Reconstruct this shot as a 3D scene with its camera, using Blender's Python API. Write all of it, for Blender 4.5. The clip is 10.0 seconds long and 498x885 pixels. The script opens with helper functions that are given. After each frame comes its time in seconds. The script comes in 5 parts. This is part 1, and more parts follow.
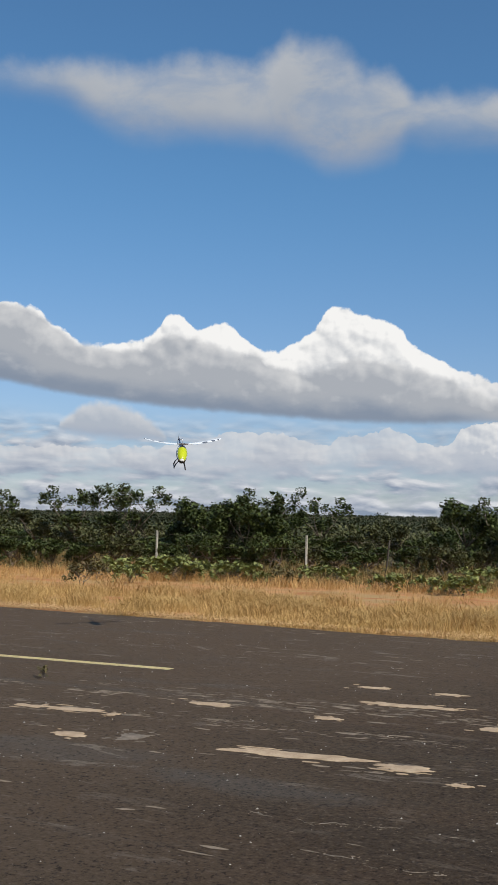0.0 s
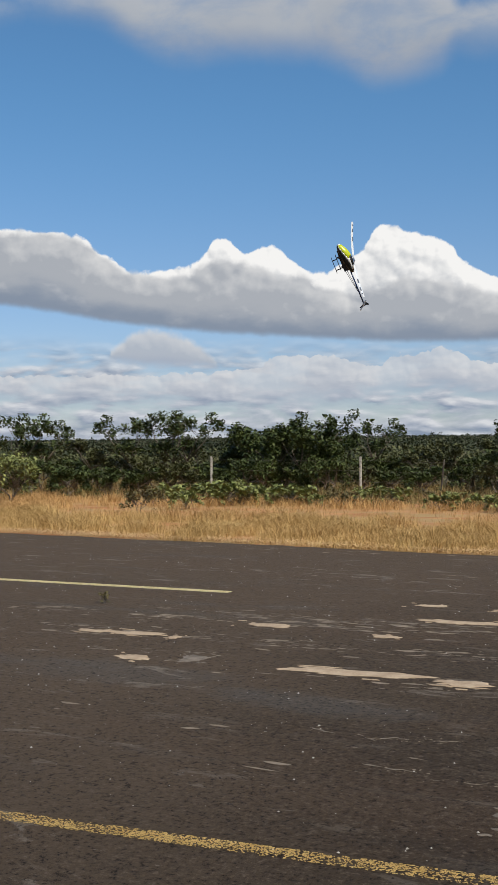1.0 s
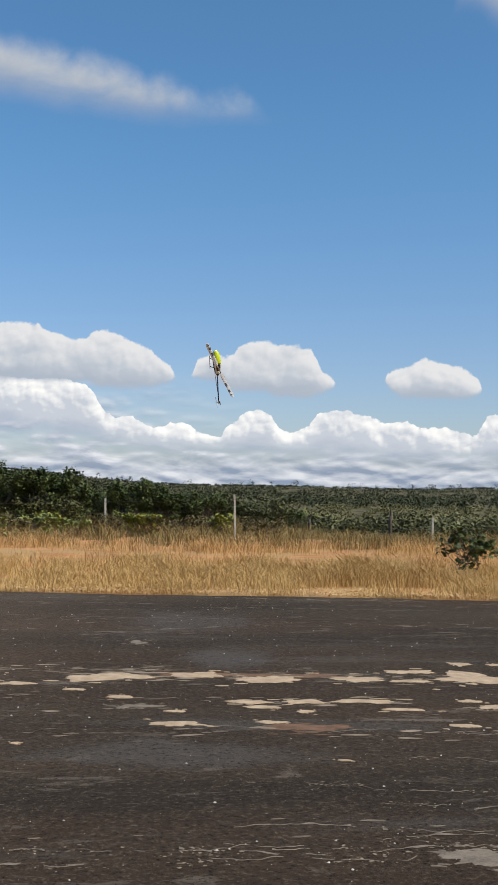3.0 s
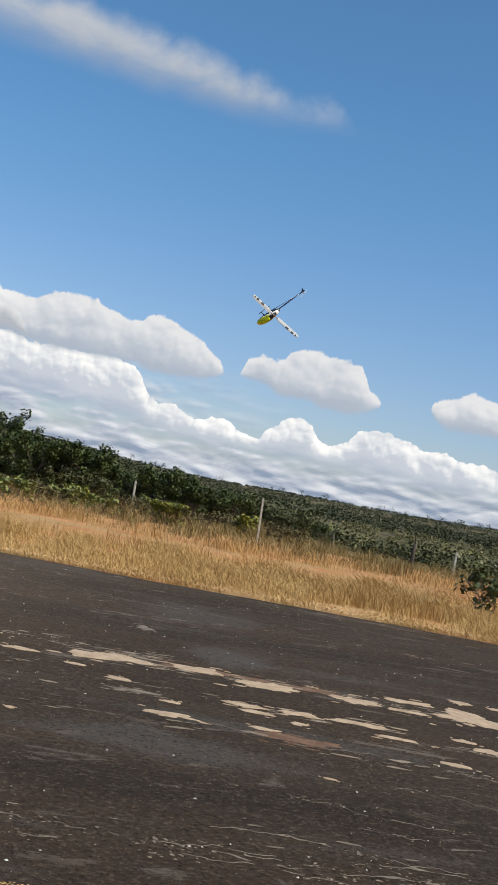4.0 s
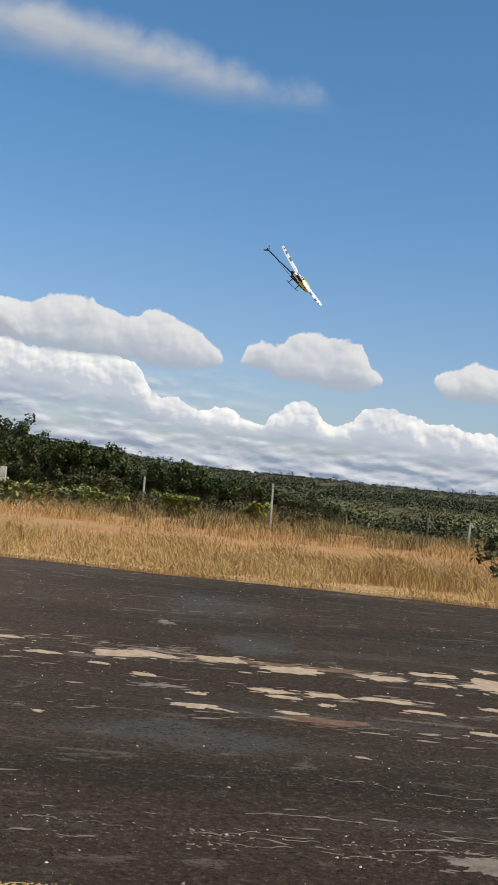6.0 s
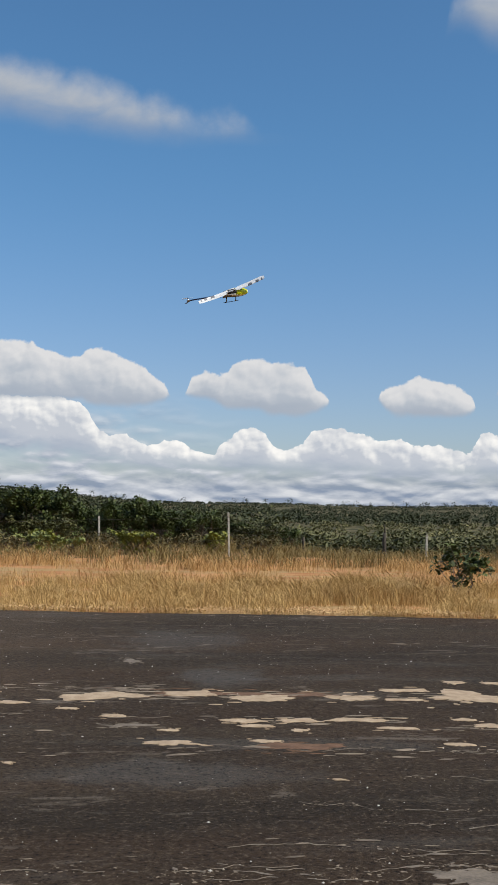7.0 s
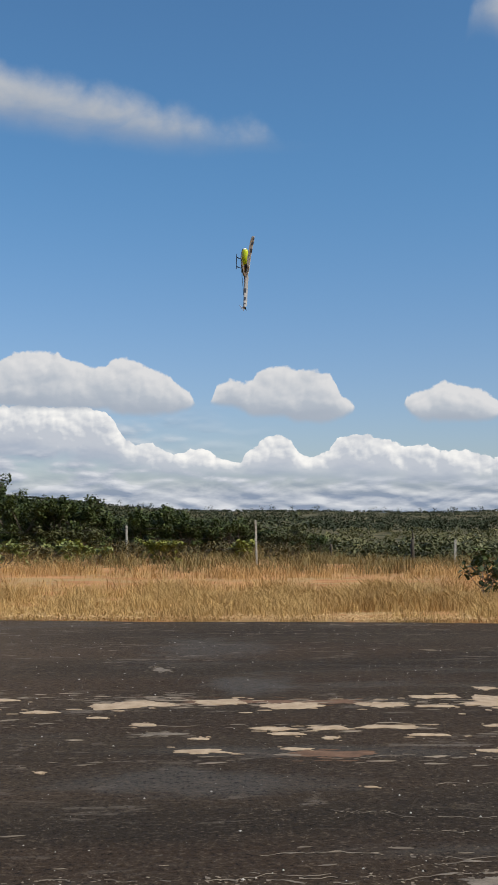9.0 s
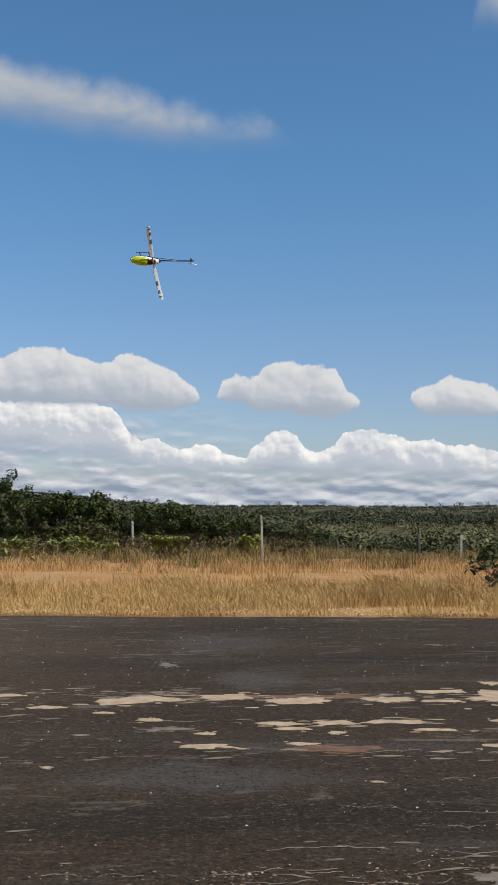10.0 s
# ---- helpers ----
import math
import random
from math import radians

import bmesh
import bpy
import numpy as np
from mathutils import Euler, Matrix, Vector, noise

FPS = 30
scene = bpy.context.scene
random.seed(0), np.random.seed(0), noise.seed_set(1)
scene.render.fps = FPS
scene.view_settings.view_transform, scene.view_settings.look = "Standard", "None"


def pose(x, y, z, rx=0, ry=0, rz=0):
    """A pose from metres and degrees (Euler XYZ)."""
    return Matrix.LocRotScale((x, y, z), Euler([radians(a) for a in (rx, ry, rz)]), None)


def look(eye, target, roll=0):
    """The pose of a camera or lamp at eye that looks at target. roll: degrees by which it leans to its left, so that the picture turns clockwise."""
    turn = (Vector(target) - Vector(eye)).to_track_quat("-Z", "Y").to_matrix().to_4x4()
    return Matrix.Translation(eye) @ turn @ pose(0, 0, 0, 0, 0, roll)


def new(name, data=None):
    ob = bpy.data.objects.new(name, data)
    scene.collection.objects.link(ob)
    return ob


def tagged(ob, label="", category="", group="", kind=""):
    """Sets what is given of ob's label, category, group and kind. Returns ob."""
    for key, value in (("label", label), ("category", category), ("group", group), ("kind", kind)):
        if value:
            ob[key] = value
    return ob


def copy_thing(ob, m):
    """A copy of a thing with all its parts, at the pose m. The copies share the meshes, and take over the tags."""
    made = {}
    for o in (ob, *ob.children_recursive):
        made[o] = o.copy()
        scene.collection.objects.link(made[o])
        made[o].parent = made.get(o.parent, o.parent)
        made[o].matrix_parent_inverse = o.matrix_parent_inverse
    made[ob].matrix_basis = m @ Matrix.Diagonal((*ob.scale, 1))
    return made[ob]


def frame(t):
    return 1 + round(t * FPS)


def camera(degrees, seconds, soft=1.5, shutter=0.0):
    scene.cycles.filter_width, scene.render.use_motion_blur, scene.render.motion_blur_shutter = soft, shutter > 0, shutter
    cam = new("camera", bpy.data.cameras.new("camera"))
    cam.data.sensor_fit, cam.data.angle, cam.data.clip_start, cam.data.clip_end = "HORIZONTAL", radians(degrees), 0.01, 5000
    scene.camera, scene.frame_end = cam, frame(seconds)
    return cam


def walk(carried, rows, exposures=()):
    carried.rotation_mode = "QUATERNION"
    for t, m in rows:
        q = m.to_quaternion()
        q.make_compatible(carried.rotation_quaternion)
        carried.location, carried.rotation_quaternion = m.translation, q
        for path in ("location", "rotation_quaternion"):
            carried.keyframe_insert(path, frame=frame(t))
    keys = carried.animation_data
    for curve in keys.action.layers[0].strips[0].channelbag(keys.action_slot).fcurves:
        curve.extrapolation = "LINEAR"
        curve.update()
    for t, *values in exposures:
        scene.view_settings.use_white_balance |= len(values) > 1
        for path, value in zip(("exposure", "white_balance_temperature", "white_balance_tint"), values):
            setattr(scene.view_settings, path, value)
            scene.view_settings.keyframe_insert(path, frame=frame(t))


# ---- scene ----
EYE = (0.0, 0.0, 1.65)
cam = camera(25.75, 10.0)
# seconds, heading, tilt, roll in degrees
VIEW = [(0.0, -27.55, 4.57, 1.52), (0.1, -28.52, 4.03, 1.49), (0.2, -29.50, 3.49, 1.46), (0.3, -30.33, 2.97, 1.36), (0.4, -30.97, 2.46, 1.13),
        (0.5, -31.45, 1.98, 0.87), (0.6, -31.82, 1.51, 0.62), (0.7, -32.01, 1.07, 0.37), (0.8, -31.83, 0.75, 0.15), (0.9, -31.26, 0.59, -0.01),
        (1.0, -30.24, 0.55, -0.17), (1.1, -28.64, 0.61, -0.40), (1.2, -26.52, 0.76, -0.62), (1.3, -23.85, 0.97, -0.83), (1.4, -20.71, 1.23, -0.89),
        (1.5, -17.20, 1.50, -0.67), (1.6, -13.40, 1.71, -1.22), (1.7, -9.60, 1.94, -0.76), (1.8, -5.95, 2.04, -0.94), (1.9, -2.66, 2.26, -1.00),
        (2.0, -0.15, 2.28, -0.76), (2.1, 1.57, 2.34, -0.66), (2.2, 2.66, 2.41, -0.58), (2.3, 3.12, 2.48, -0.42), (2.4, 3.05, 2.56, -0.21),
        (2.5, 2.86, 2.61, 0.00), (2.6, 2.65, 2.64, 0.20), (2.7, 2.27, 2.64, 0.39), (2.8, 1.80, 2.62, 0.60), (2.9, 1.34, 2.58, 0.83),
        (3.0, 0.95, 2.49, 1.10), (3.1, 0.66, 2.35, 1.40), (3.2, 0.38, 2.22, 1.76), (3.3, 0.13, 2.13, 2.33), (3.4, -0.10, 2.09, 3.15),
        (3.5, -0.31, 2.07, 4.15), (3.6, -0.51, 2.09, 5.30), (3.7, -0.67, 2.14, 6.54), (3.8, -0.82, 2.23, 7.82), (3.9, -0.94, 2.33, 9.11),
        (4.0, -1.03, 2.47, 10.35), (4.1, -1.09, 2.62, 11.48), (4.2, -1.12, 2.80, 12.48), (4.3, -1.12, 2.99, 13.28), (4.4, -1.07, 3.24, 13.98),
        (4.5, -1.03, 3.45, 14.52), (4.6, -1.08, 3.47, 14.75), (4.7, -1.20, 3.35, 14.70), (4.8, -1.37, 3.12, 14.43), (4.9, -1.58, 2.84, 14.00),
        (5.0, -1.79, 2.54, 13.46), (5.1, -2.04, 2.20, 12.79), (5.2, -2.26, 1.87, 12.04), (5.3, -2.39, 1.64, 11.30), (5.4, -2.41, 1.48, 10.53),
        (5.5, -2.36, 1.40, 9.75), (5.6, -2.23, 1.38, 8.95), (5.7, -2.05, 1.41, 8.15), (5.8, -1.81, 1.50, 7.36), (5.9, -1.54, 1.61, 6.60),
        (6.0, -1.25, 1.76, 5.86), (6.1, -0.95, 1.94, 5.16), (6.2, -0.64, 2.12, 4.52), (6.3, -0.35, 2.31, 3.93), (6.4, -0.04, 2.53, 3.39),
        (6.5, 0.26, 2.75, 2.89), (6.6, 0.53, 2.93, 2.44), (6.7, 0.76, 3.09, 2.03), (6.8, 0.96, 3.22, 1.66), (6.9, 1.13, 3.34, 1.35),
        (7.0, 1.25, 3.43, 1.08), (7.1, 1.33, 3.49, 0.87), (7.2, 1.37, 3.52, 0.73), (7.3, 1.38, 3.53, 0.63), (7.4, 1.35, 3.54, 0.55),
        (7.5, 1.30, 3.55, 0.47), (7.6, 1.21, 3.58, 0.40), (7.7, 1.08, 3.60, 0.35), (7.8, 0.93, 3.63, 0.30), (7.9, 0.77, 3.66, 0.27),
        (8.0, 0.61, 3.68, 0.23), (8.1, 0.46, 3.71, 0.18), (8.2, 0.28, 3.75, 0.14), (8.3, 0.11, 3.78, 0.10), (8.4, -0.03, 3.81, 0.08),
        (8.5, -0.13, 3.83, 0.07), (8.6, -0.18, 3.84, 0.09), (8.7, -0.18, 3.83, 0.14), (8.8, -0.17, 3.83, 0.19), (8.9, -0.14, 3.82, 0.24),
        (9.0, -0.12, 3.81, 0.27), (9.1, -0.10, 3.81, 0.29), (9.2, -0.07, 3.81, 0.29), (9.3, -0.04, 3.80, 0.29), (9.4, -0.03, 3.79, 0.29),
        (9.5, -0.04, 3.77, 0.28), (9.6, -0.09, 3.74, 0.27), (9.7, -0.16, 3.70, 0.26), (9.8, -0.25, 3.65, 0.24), (9.9, -0.34, 3.61, 0.23),
        (10.0, -0.42, 3.56, 0.21)]


def view_pose(yaw, tilt, roll):
    a, b = radians(yaw), radians(tilt)
    way = Vector((math.sin(a) * math.cos(b), math.cos(a) * math.cos(b), math.sin(b)))
    return look(EYE, Vector(EYE) + 10 * way, roll)


walk(cam, [(t, view_pose(a, b, c)) for t, a, b, c in VIEW],
     exposures=[(0.0, -0.06), (1.6, -0.06), (2.0, 0.01), (2.4, 0.13), (3.0, 0.16), (4.4, 0.16), (5.4, 0.13), (6.8, 0.03), (10.0, 0.0)])

# ---------------------------------------------------------------- sky, sun, clouds
SUN_AZ, SUN_EL = 118.0, 46.0
world = bpy.data.worlds.new("sky")
scene.world = world
world.use_nodes = True


class Nodes:
    """Short hand to wire shader nodes."""

    def __init__(self, tree):
        self.t = tree

    def put(self, kind, **props):
        n = self.t.nodes.new(kind)
        for k, v in props.items():
            setattr(n, k, v)
        return n

    def wire(self, value, socket):
        if isinstance(value, (int, float, tuple, list)):
            socket.default_value = value
        else:
            self.t.links.new(value, socket)

    def math(self, op, a, b=0.0, c=0.0, clamp=False):
        n = self.put("ShaderNodeMath", operation=op, use_clamp=clamp)
        for v, s in zip((a, b, c), n.inputs):
            self.wire(v, s)
        return n.outputs[0]

    def vec(self, op, a, b=(0, 0, 0)):
        n = self.put("ShaderNodeVectorMath", operation=op)
        self.wire(a, n.inputs[0]), self.wire(b, n.inputs[1])
        return n.outputs["Value"] if op in ("DOT_PRODUCT", "LENGTH") else n.outputs[0]

    def mix(self, f, a, b):
        n = self.put("ShaderNodeMix", data_type="RGBA")
        self.wire(f, n.inputs[0]), self.wire(a, n.inputs[6]), self.wire(b, n.inputs[7])
        return n.outputs[2]

    def step(self, v, lo, hi, a=0.0, b=1.0):
        n = self.put("ShaderNodeMapRange", interpolation_type="SMOOTHSTEP")
        for x, s in zip((v, lo, hi, a, b), n.inputs):
            self.wire(x, s)
        return n.outputs[0]

    def noise(self, vector, scale, detail=4.0, rough=0.55, dist=0.0):
        n = self.put("ShaderNodeTexNoise")
        self.wire(vector, n.inputs["Vector"])
        n.inputs["Scale"].default_value, n.inputs["Detail"].default_value = scale, detail
        n.inputs["Roughness"].default_value, n.inputs["Distortion"].default_value = rough, dist
        return n.outputs[0]

    def puffs(self, vector, scale, detail=3.0, soft=0.6):
        n = self.put("ShaderNodeTexVoronoi", feature="SMOOTH_F1")
        self.wire(vector, n.inputs["Vector"])
        n.inputs["Scale"].default_value, n.inputs["Detail"].default_value = scale, detail
        n.inputs["Smoothness"].default_value, n.inputs["Roughness"].default_value = soft, 0.5
        return n.outputs["Distance"]


# outlines of the cloud layers: heading and height in degrees
WEST_TOP = [
    (-44.8, 10.97), (-42.5, 11.27), (-39, 11.04), (-38.1, 10.22), (-37.5, 10.07), (-36.3, 9.33), (-34, 9.56), (-32.8, 9.9), (-32, 10.99),
    (-31.4, 11.07), (-30.4, 10.23), (-29.3, 10.79), (-28, 10.01), (-26.5, 9.22), (-25.3, 9.72), (-24.1, 10.68), (-23, 11.71),
    (-21.8, 11.29), (-20, 10.71), (-18.8, 9.55), (-17.4, 8.83), (-17, 8.53), (-15.7, 8.14), (-14.5, 7.77)]
EAST_TOP = [
    (-13.1, 7.81), (-12.54, 8.18), (-11.39, 8.25), (-10.24, 8.29), (-9.8, 7.92), (-8.92, 7.8), (-8.48, 7.52), (-7.89, 7.62), (-7.31, 7.92),
    (-6.87, 8.05), (-6.13, 7.92), (-5.38, 7.58), (-4.64, 7.3), (-3.74, 6.57), (-2.99, 6.04), (-2.69, 5.2), (-2.66, 5.81), (-2.49, 6.11),
    (-2.41, 5), (-2.1, 6.53), (-1.36, 6.89), (-1, 7.1), (-0.61, 6.83), (0.01, 6.9), (0.19, 7.43), (1.03, 7.58), (1.77, 7.7), (2.52, 7.58),
    (3.42, 7.49), (4.16, 7.43), (4.43, 6.9), (4.69, 6.3), (5.2, 5.86), (5.61, 5.65), (5.81, 4), (7.64, 4), (7.84, 5.63), (8.02, 6.04),
    (8.37, 6.27), (9.01, 6.35), (9.6, 6.55), (10.03, 6.98), (10.47, 6.83), (11.04, 6.76), (11.61, 6.58), (12.18, 6.36), (12.89, 5.86),
    (13.51, 4.2), (14, 6.11), (14.9, 6.5), (16.3, 6.35)]
BANK_BASE = [
    (-44.7, 7.72), (-40.4, 7.27), (-37.7, 6.84), (-34.8, 6.53), (-31.8, 6.28), (-27.3, 6.03), (-22.8, 5.75), (-18.4, 5.69), (-15, 5.78),
    (-13.06, 5.45), (-10.19, 5.34), (-7.86, 5.39), (-6.69, 5.11), (-4.32, 5.2), (-2.99, 5.63), (-2.69, 6), (-2.66, 5.87), (-2.49, 6.17),
    (-2.41, 5.9), (-1.95, 5.7), (-0.75, 5.56), (0.14, 5.12), (1.63, 5.12), (2.23, 4.83), (3.71, 4.77), (4.6, 4.97), (5.37, 5.36),
    (5.61, 5.83), (5.81, 6), (7.64, 6), (7.84, 5.93), (8.42, 5.16), (9.3, 4.8), (11.88, 4.83), (12.8, 4.99), (13.51, 6), (14, 6),
    (14.8, 5.4), (16.3, 5.19)]
ROLL_TOP = [
    (-50, 7), (-44.8, 10.9), (-42.5, 11.2), (-40.77, 11.25), (-39.32, 11.01), (-37.84, 10.18), (-36.34, 9.33), (-33.98, 9.26),
    (-32.95, 9.48), (-32.52, 9.91), (-31.92, 10.05), (-30.88, 9.98), (-29.52, 9.61), (-28.6, 9.17), (-27.71, 9.31), (-26.49, 8.81),
    (-25.59, 8.53), (-24.09, 8.41), (-22.91, 8.73), (-21.72, 9.06), (-20.54, 8.9), (-19.35, 8.61), (-18.18, 8.33), (-18, 8.2),
    (-16.72, 7.98), (-16.5, 7.5), (-15.57, 7.46), (-14.8, 6.9), (-14.65, 7.11), (-13.5, 6.2), (-12.6, 5), (-11, 4), (20, 4)]
ROLL_BASE = [
    (-50, 8), (-44.7, 7.72), (-40.4, 7.27), (-37.7, 6.84), (-34.8, 6.53), (-31.8, 6.28), (-27.3, 6.03), (-22.8, 5.75), (-18.4, 5.69),
    (-15, 5.78), (-12.5, 5.6), (-11, 6), (20, 6)]
PUFF_TOP = [
    (-50, 3), (-38.23, 3), (-37.55, 5.29), (-36.79, 5.91), (-36.23, 6.35), (-35.35, 6.44), (-34.17, 6.25), (-32.97, 5.77), (-32.21, 5.2),
    (-31.75, 4.62), (-31.03, 3), (20, 3)]
PUFF_BASE = [
    (-50, 6), (-38.23, 6), (-37.54, 4.88), (-36.16, 4.59), (-34.11, 4.49), (-31.74, 4.45), (-31.03, 6), (20, 6)]
LOW_WEST = [
    (-40.4, 3.89), (-30.5, 4.25), (-28.2, 4.97), (-25.8, 4.88), (-24, 4.48), (-23.4, 4.49), (-22.5, 5.04), (-21.4, 4.97), (-20.5, 5.28),
    (-19.4, 5.09), (-18.4, 4.59), (-18.1, 4.44), (-16.9, 4.56), (-16.5, 5.42), (-15.6, 5.6), (-13.9, 5.69)]
LOW_EAST = [
    (-13.05, 5.36), (-11.63, 5.48), (-10.77, 5.36), (-9.61, 5.44), (-8.45, 5.38), (-7.71, 5.18), (-7.27, 4.75), (-6.52, 3.87),
    (-5.93, 3.59), (-5.19, 3.59), (-4.6, 3.16), (-3.71, 3.07), (-3.27, 3.32), (-2.53, 3.38), (-1.63, 2.88), (-0.59, 2.68), (-0.15, 3.33),
    (0.45, 3.63), (0.89, 3.99), (1.34, 4.02), (1.93, 3.94), (2.38, 3.49), (2.82, 2.99), (3.71, 3.11), (4.31, 3.49), (4.6, 3.94),
    (5.19, 4.08), (6.37, 4.05), (7.25, 3.78), (8.42, 3.48), (9.14, 3.63), (9.58, 3.33), (10.44, 3.24), (11.3, 3.18), (12.77, 2.88),
    (13.3, 4), (14.6, 3.69), (16.3, 3.95)]
LOW_BASE = [
    (-40.4, 2.64), (-31.1, 2.51), (-27.5, 2.32), (-22.8, 3.02), (-19.9, 3.09), (-19.3, 2.98), (-15, 2.73), (-14.6, 2.89), (-11.6, 2.83),
    (-6.9, 2.42), (-4.6, 1.97), (1.6, 1.9), (7.6, 1.68), (16.2, 1.64)]
HIGH_TOP = [
    (-44.1, 21.52), (-41.3, 22.38), (-39.6, 22.82), (-36.9, 23.2), (-33.9, 23.02), (-31.2, 23.7), (-28.4, 23.41), (-26.9, 23.84),
    (-26, 24.65), (-23.2, 24.52), (-22, 23.59), (-20.2, 23.03), (-19, 22.2), (-17.2, 22.04), (-13.6, 22.15), (-11.2, 21.7), (-7.6, 21.15),
    (-3.5, 20.36), (-0.9, 19.62), (0.1, 19.83), (2.2, 18.35), (10.6, 18.2), (11.2, 22.95), (11.8, 24.95), (13.6, 26.08), (16.5, 26.56)]
HIGH_BASE = [
    (-44.1, 21.26), (-41.3, 21.86), (-38.3, 21.62), (-35.9, 20.47), (-33.5, 19.8), (-30.8, 20.21), (-26.8, 20.06), (-25.3, 19.53),
    (-23.1, 18.71), (-20.2, 19.36), (-19.1, 20.04), (-14.8, 19.79), (-11.2, 19.58), (-7.1, 19.18), (-3, 19), (-0.9, 19.23), (0.1, 19.29),
    (2.2, 19.31), (10.3, 21.95), (11.2, 23.98), (11.8, 24.32), (13.6, 23.45), (16.5, 22.33)]


def outline(k, u, points):
    """A height over heading, read from a curve."""
    n = k.put("ShaderNodeFloatCurve")
    c = n.mapping.curves[0]
    pts = [((a + 50) / 75, h / 30) for a, h in points]
    c.points[0].location, c.points[1].location = pts[0], pts[-1]
    for p in pts[1:-1]:
        c.points.new(*p)
    for p in c.points:
        p.handle_type = "AUTO_CLAMPED"
    n.mapping.update()
    k.wire(k.math("DIVIDE", k.math("ADD", u, 50.0), 75.0), n.inputs["Value"])
    return k.math("MULTIPLY", n.outputs[0], 30.0)


def cloud_group(name, top, base, scale, puff, wobble, lift, knob):
    """A node group: how far a place lies inside one layer of clouds, in degrees: under its top, over its foot, how high in it, and its swelling."""
    g = bpy.data.node_groups.new(name, "ShaderNodeTree")
    g.interface.new_socket("Place", in_out="INPUT", socket_type="NodeSocketVector")
    for s in ("Under", "Over", "Height", "Swell"):
        g.interface.new_socket(s, in_out="OUTPUT", socket_type="NodeSocketFloat")
    k = Nodes(g)
    a, b = k.put("NodeGroupInput"), k.put("NodeGroupOutput")
    p = a.outputs[0]
    n = k.put("ShaderNodeTexNoise")
    k.wire(p, n.inputs["Vector"])
    n.inputs["Scale"].default_value, n.inputs["Detail"].default_value = scale * 1.3, 4.0
    shift = k.vec("MULTIPLY", k.vec("SUBTRACT", n.outputs["Color"], (0.5, 0.5, 0.5)), (wobble, wobble * 0.6, 0.0))
    q = k.vec("ADD", p, shift)
    sep = k.put("ShaderNodeSeparateXYZ")
    k.wire(p, sep.inputs[0])
    t, f = outline(k, sep.outputs[0], top), outline(k, sep.outputs[0], base)
    below, above = k.math("SUBTRACT", t, sep.outputs[1]), k.math("SUBTRACT", sep.outputs[1], f)

    def domes(s, height):
        d = k.math("MINIMUM", k.puffs(q, s, 0.0, 0.3), 1.0)
        return k.math("MULTIPLY", k.math("SUBTRACT", 0.62, k.math("MULTIPLY", d, d)), height)
    coarse = domes(scale, puff)
    knobs = k.math("ADD", domes(scale * 2.3, puff * knob), domes(scale * 4.6, puff * knob * 0.25))
    fine = k.math("MULTIPLY", k.math("SUBTRACT", k.noise(p, scale * 3.0, 7.0, 0.6), 0.5), puff * 0.7)
    rough = k.math("ADD", k.math("ADD", k.math("MULTIPLY", coarse, 0.35), knobs), k.math("ADD", fine, lift))
    k.wire(k.math("ADD", below, rough), b.inputs[0])
    k.wire(k.math("ADD", above, k.math("MULTIPLY", rough, 0.4)), b.inputs[1])
    span = k.math("MAXIMUM", k.math("SUBTRACT", t, f), 0.5)
    k.wire(k.math("DIVIDE", k.math("ADD", above, k.math("MULTIPLY", coarse, 0.4)), span), b.inputs[2])
    body = k.math("ADD", coarse, k.math("ADD", knobs, k.math("MULTIPLY", fine, 0.5)))
    k.wire(k.math("ADD", k.math("MULTIPLY", k.math("MINIMUM", below, 0.8), 0.22), body), b.inputs[3])
    return g


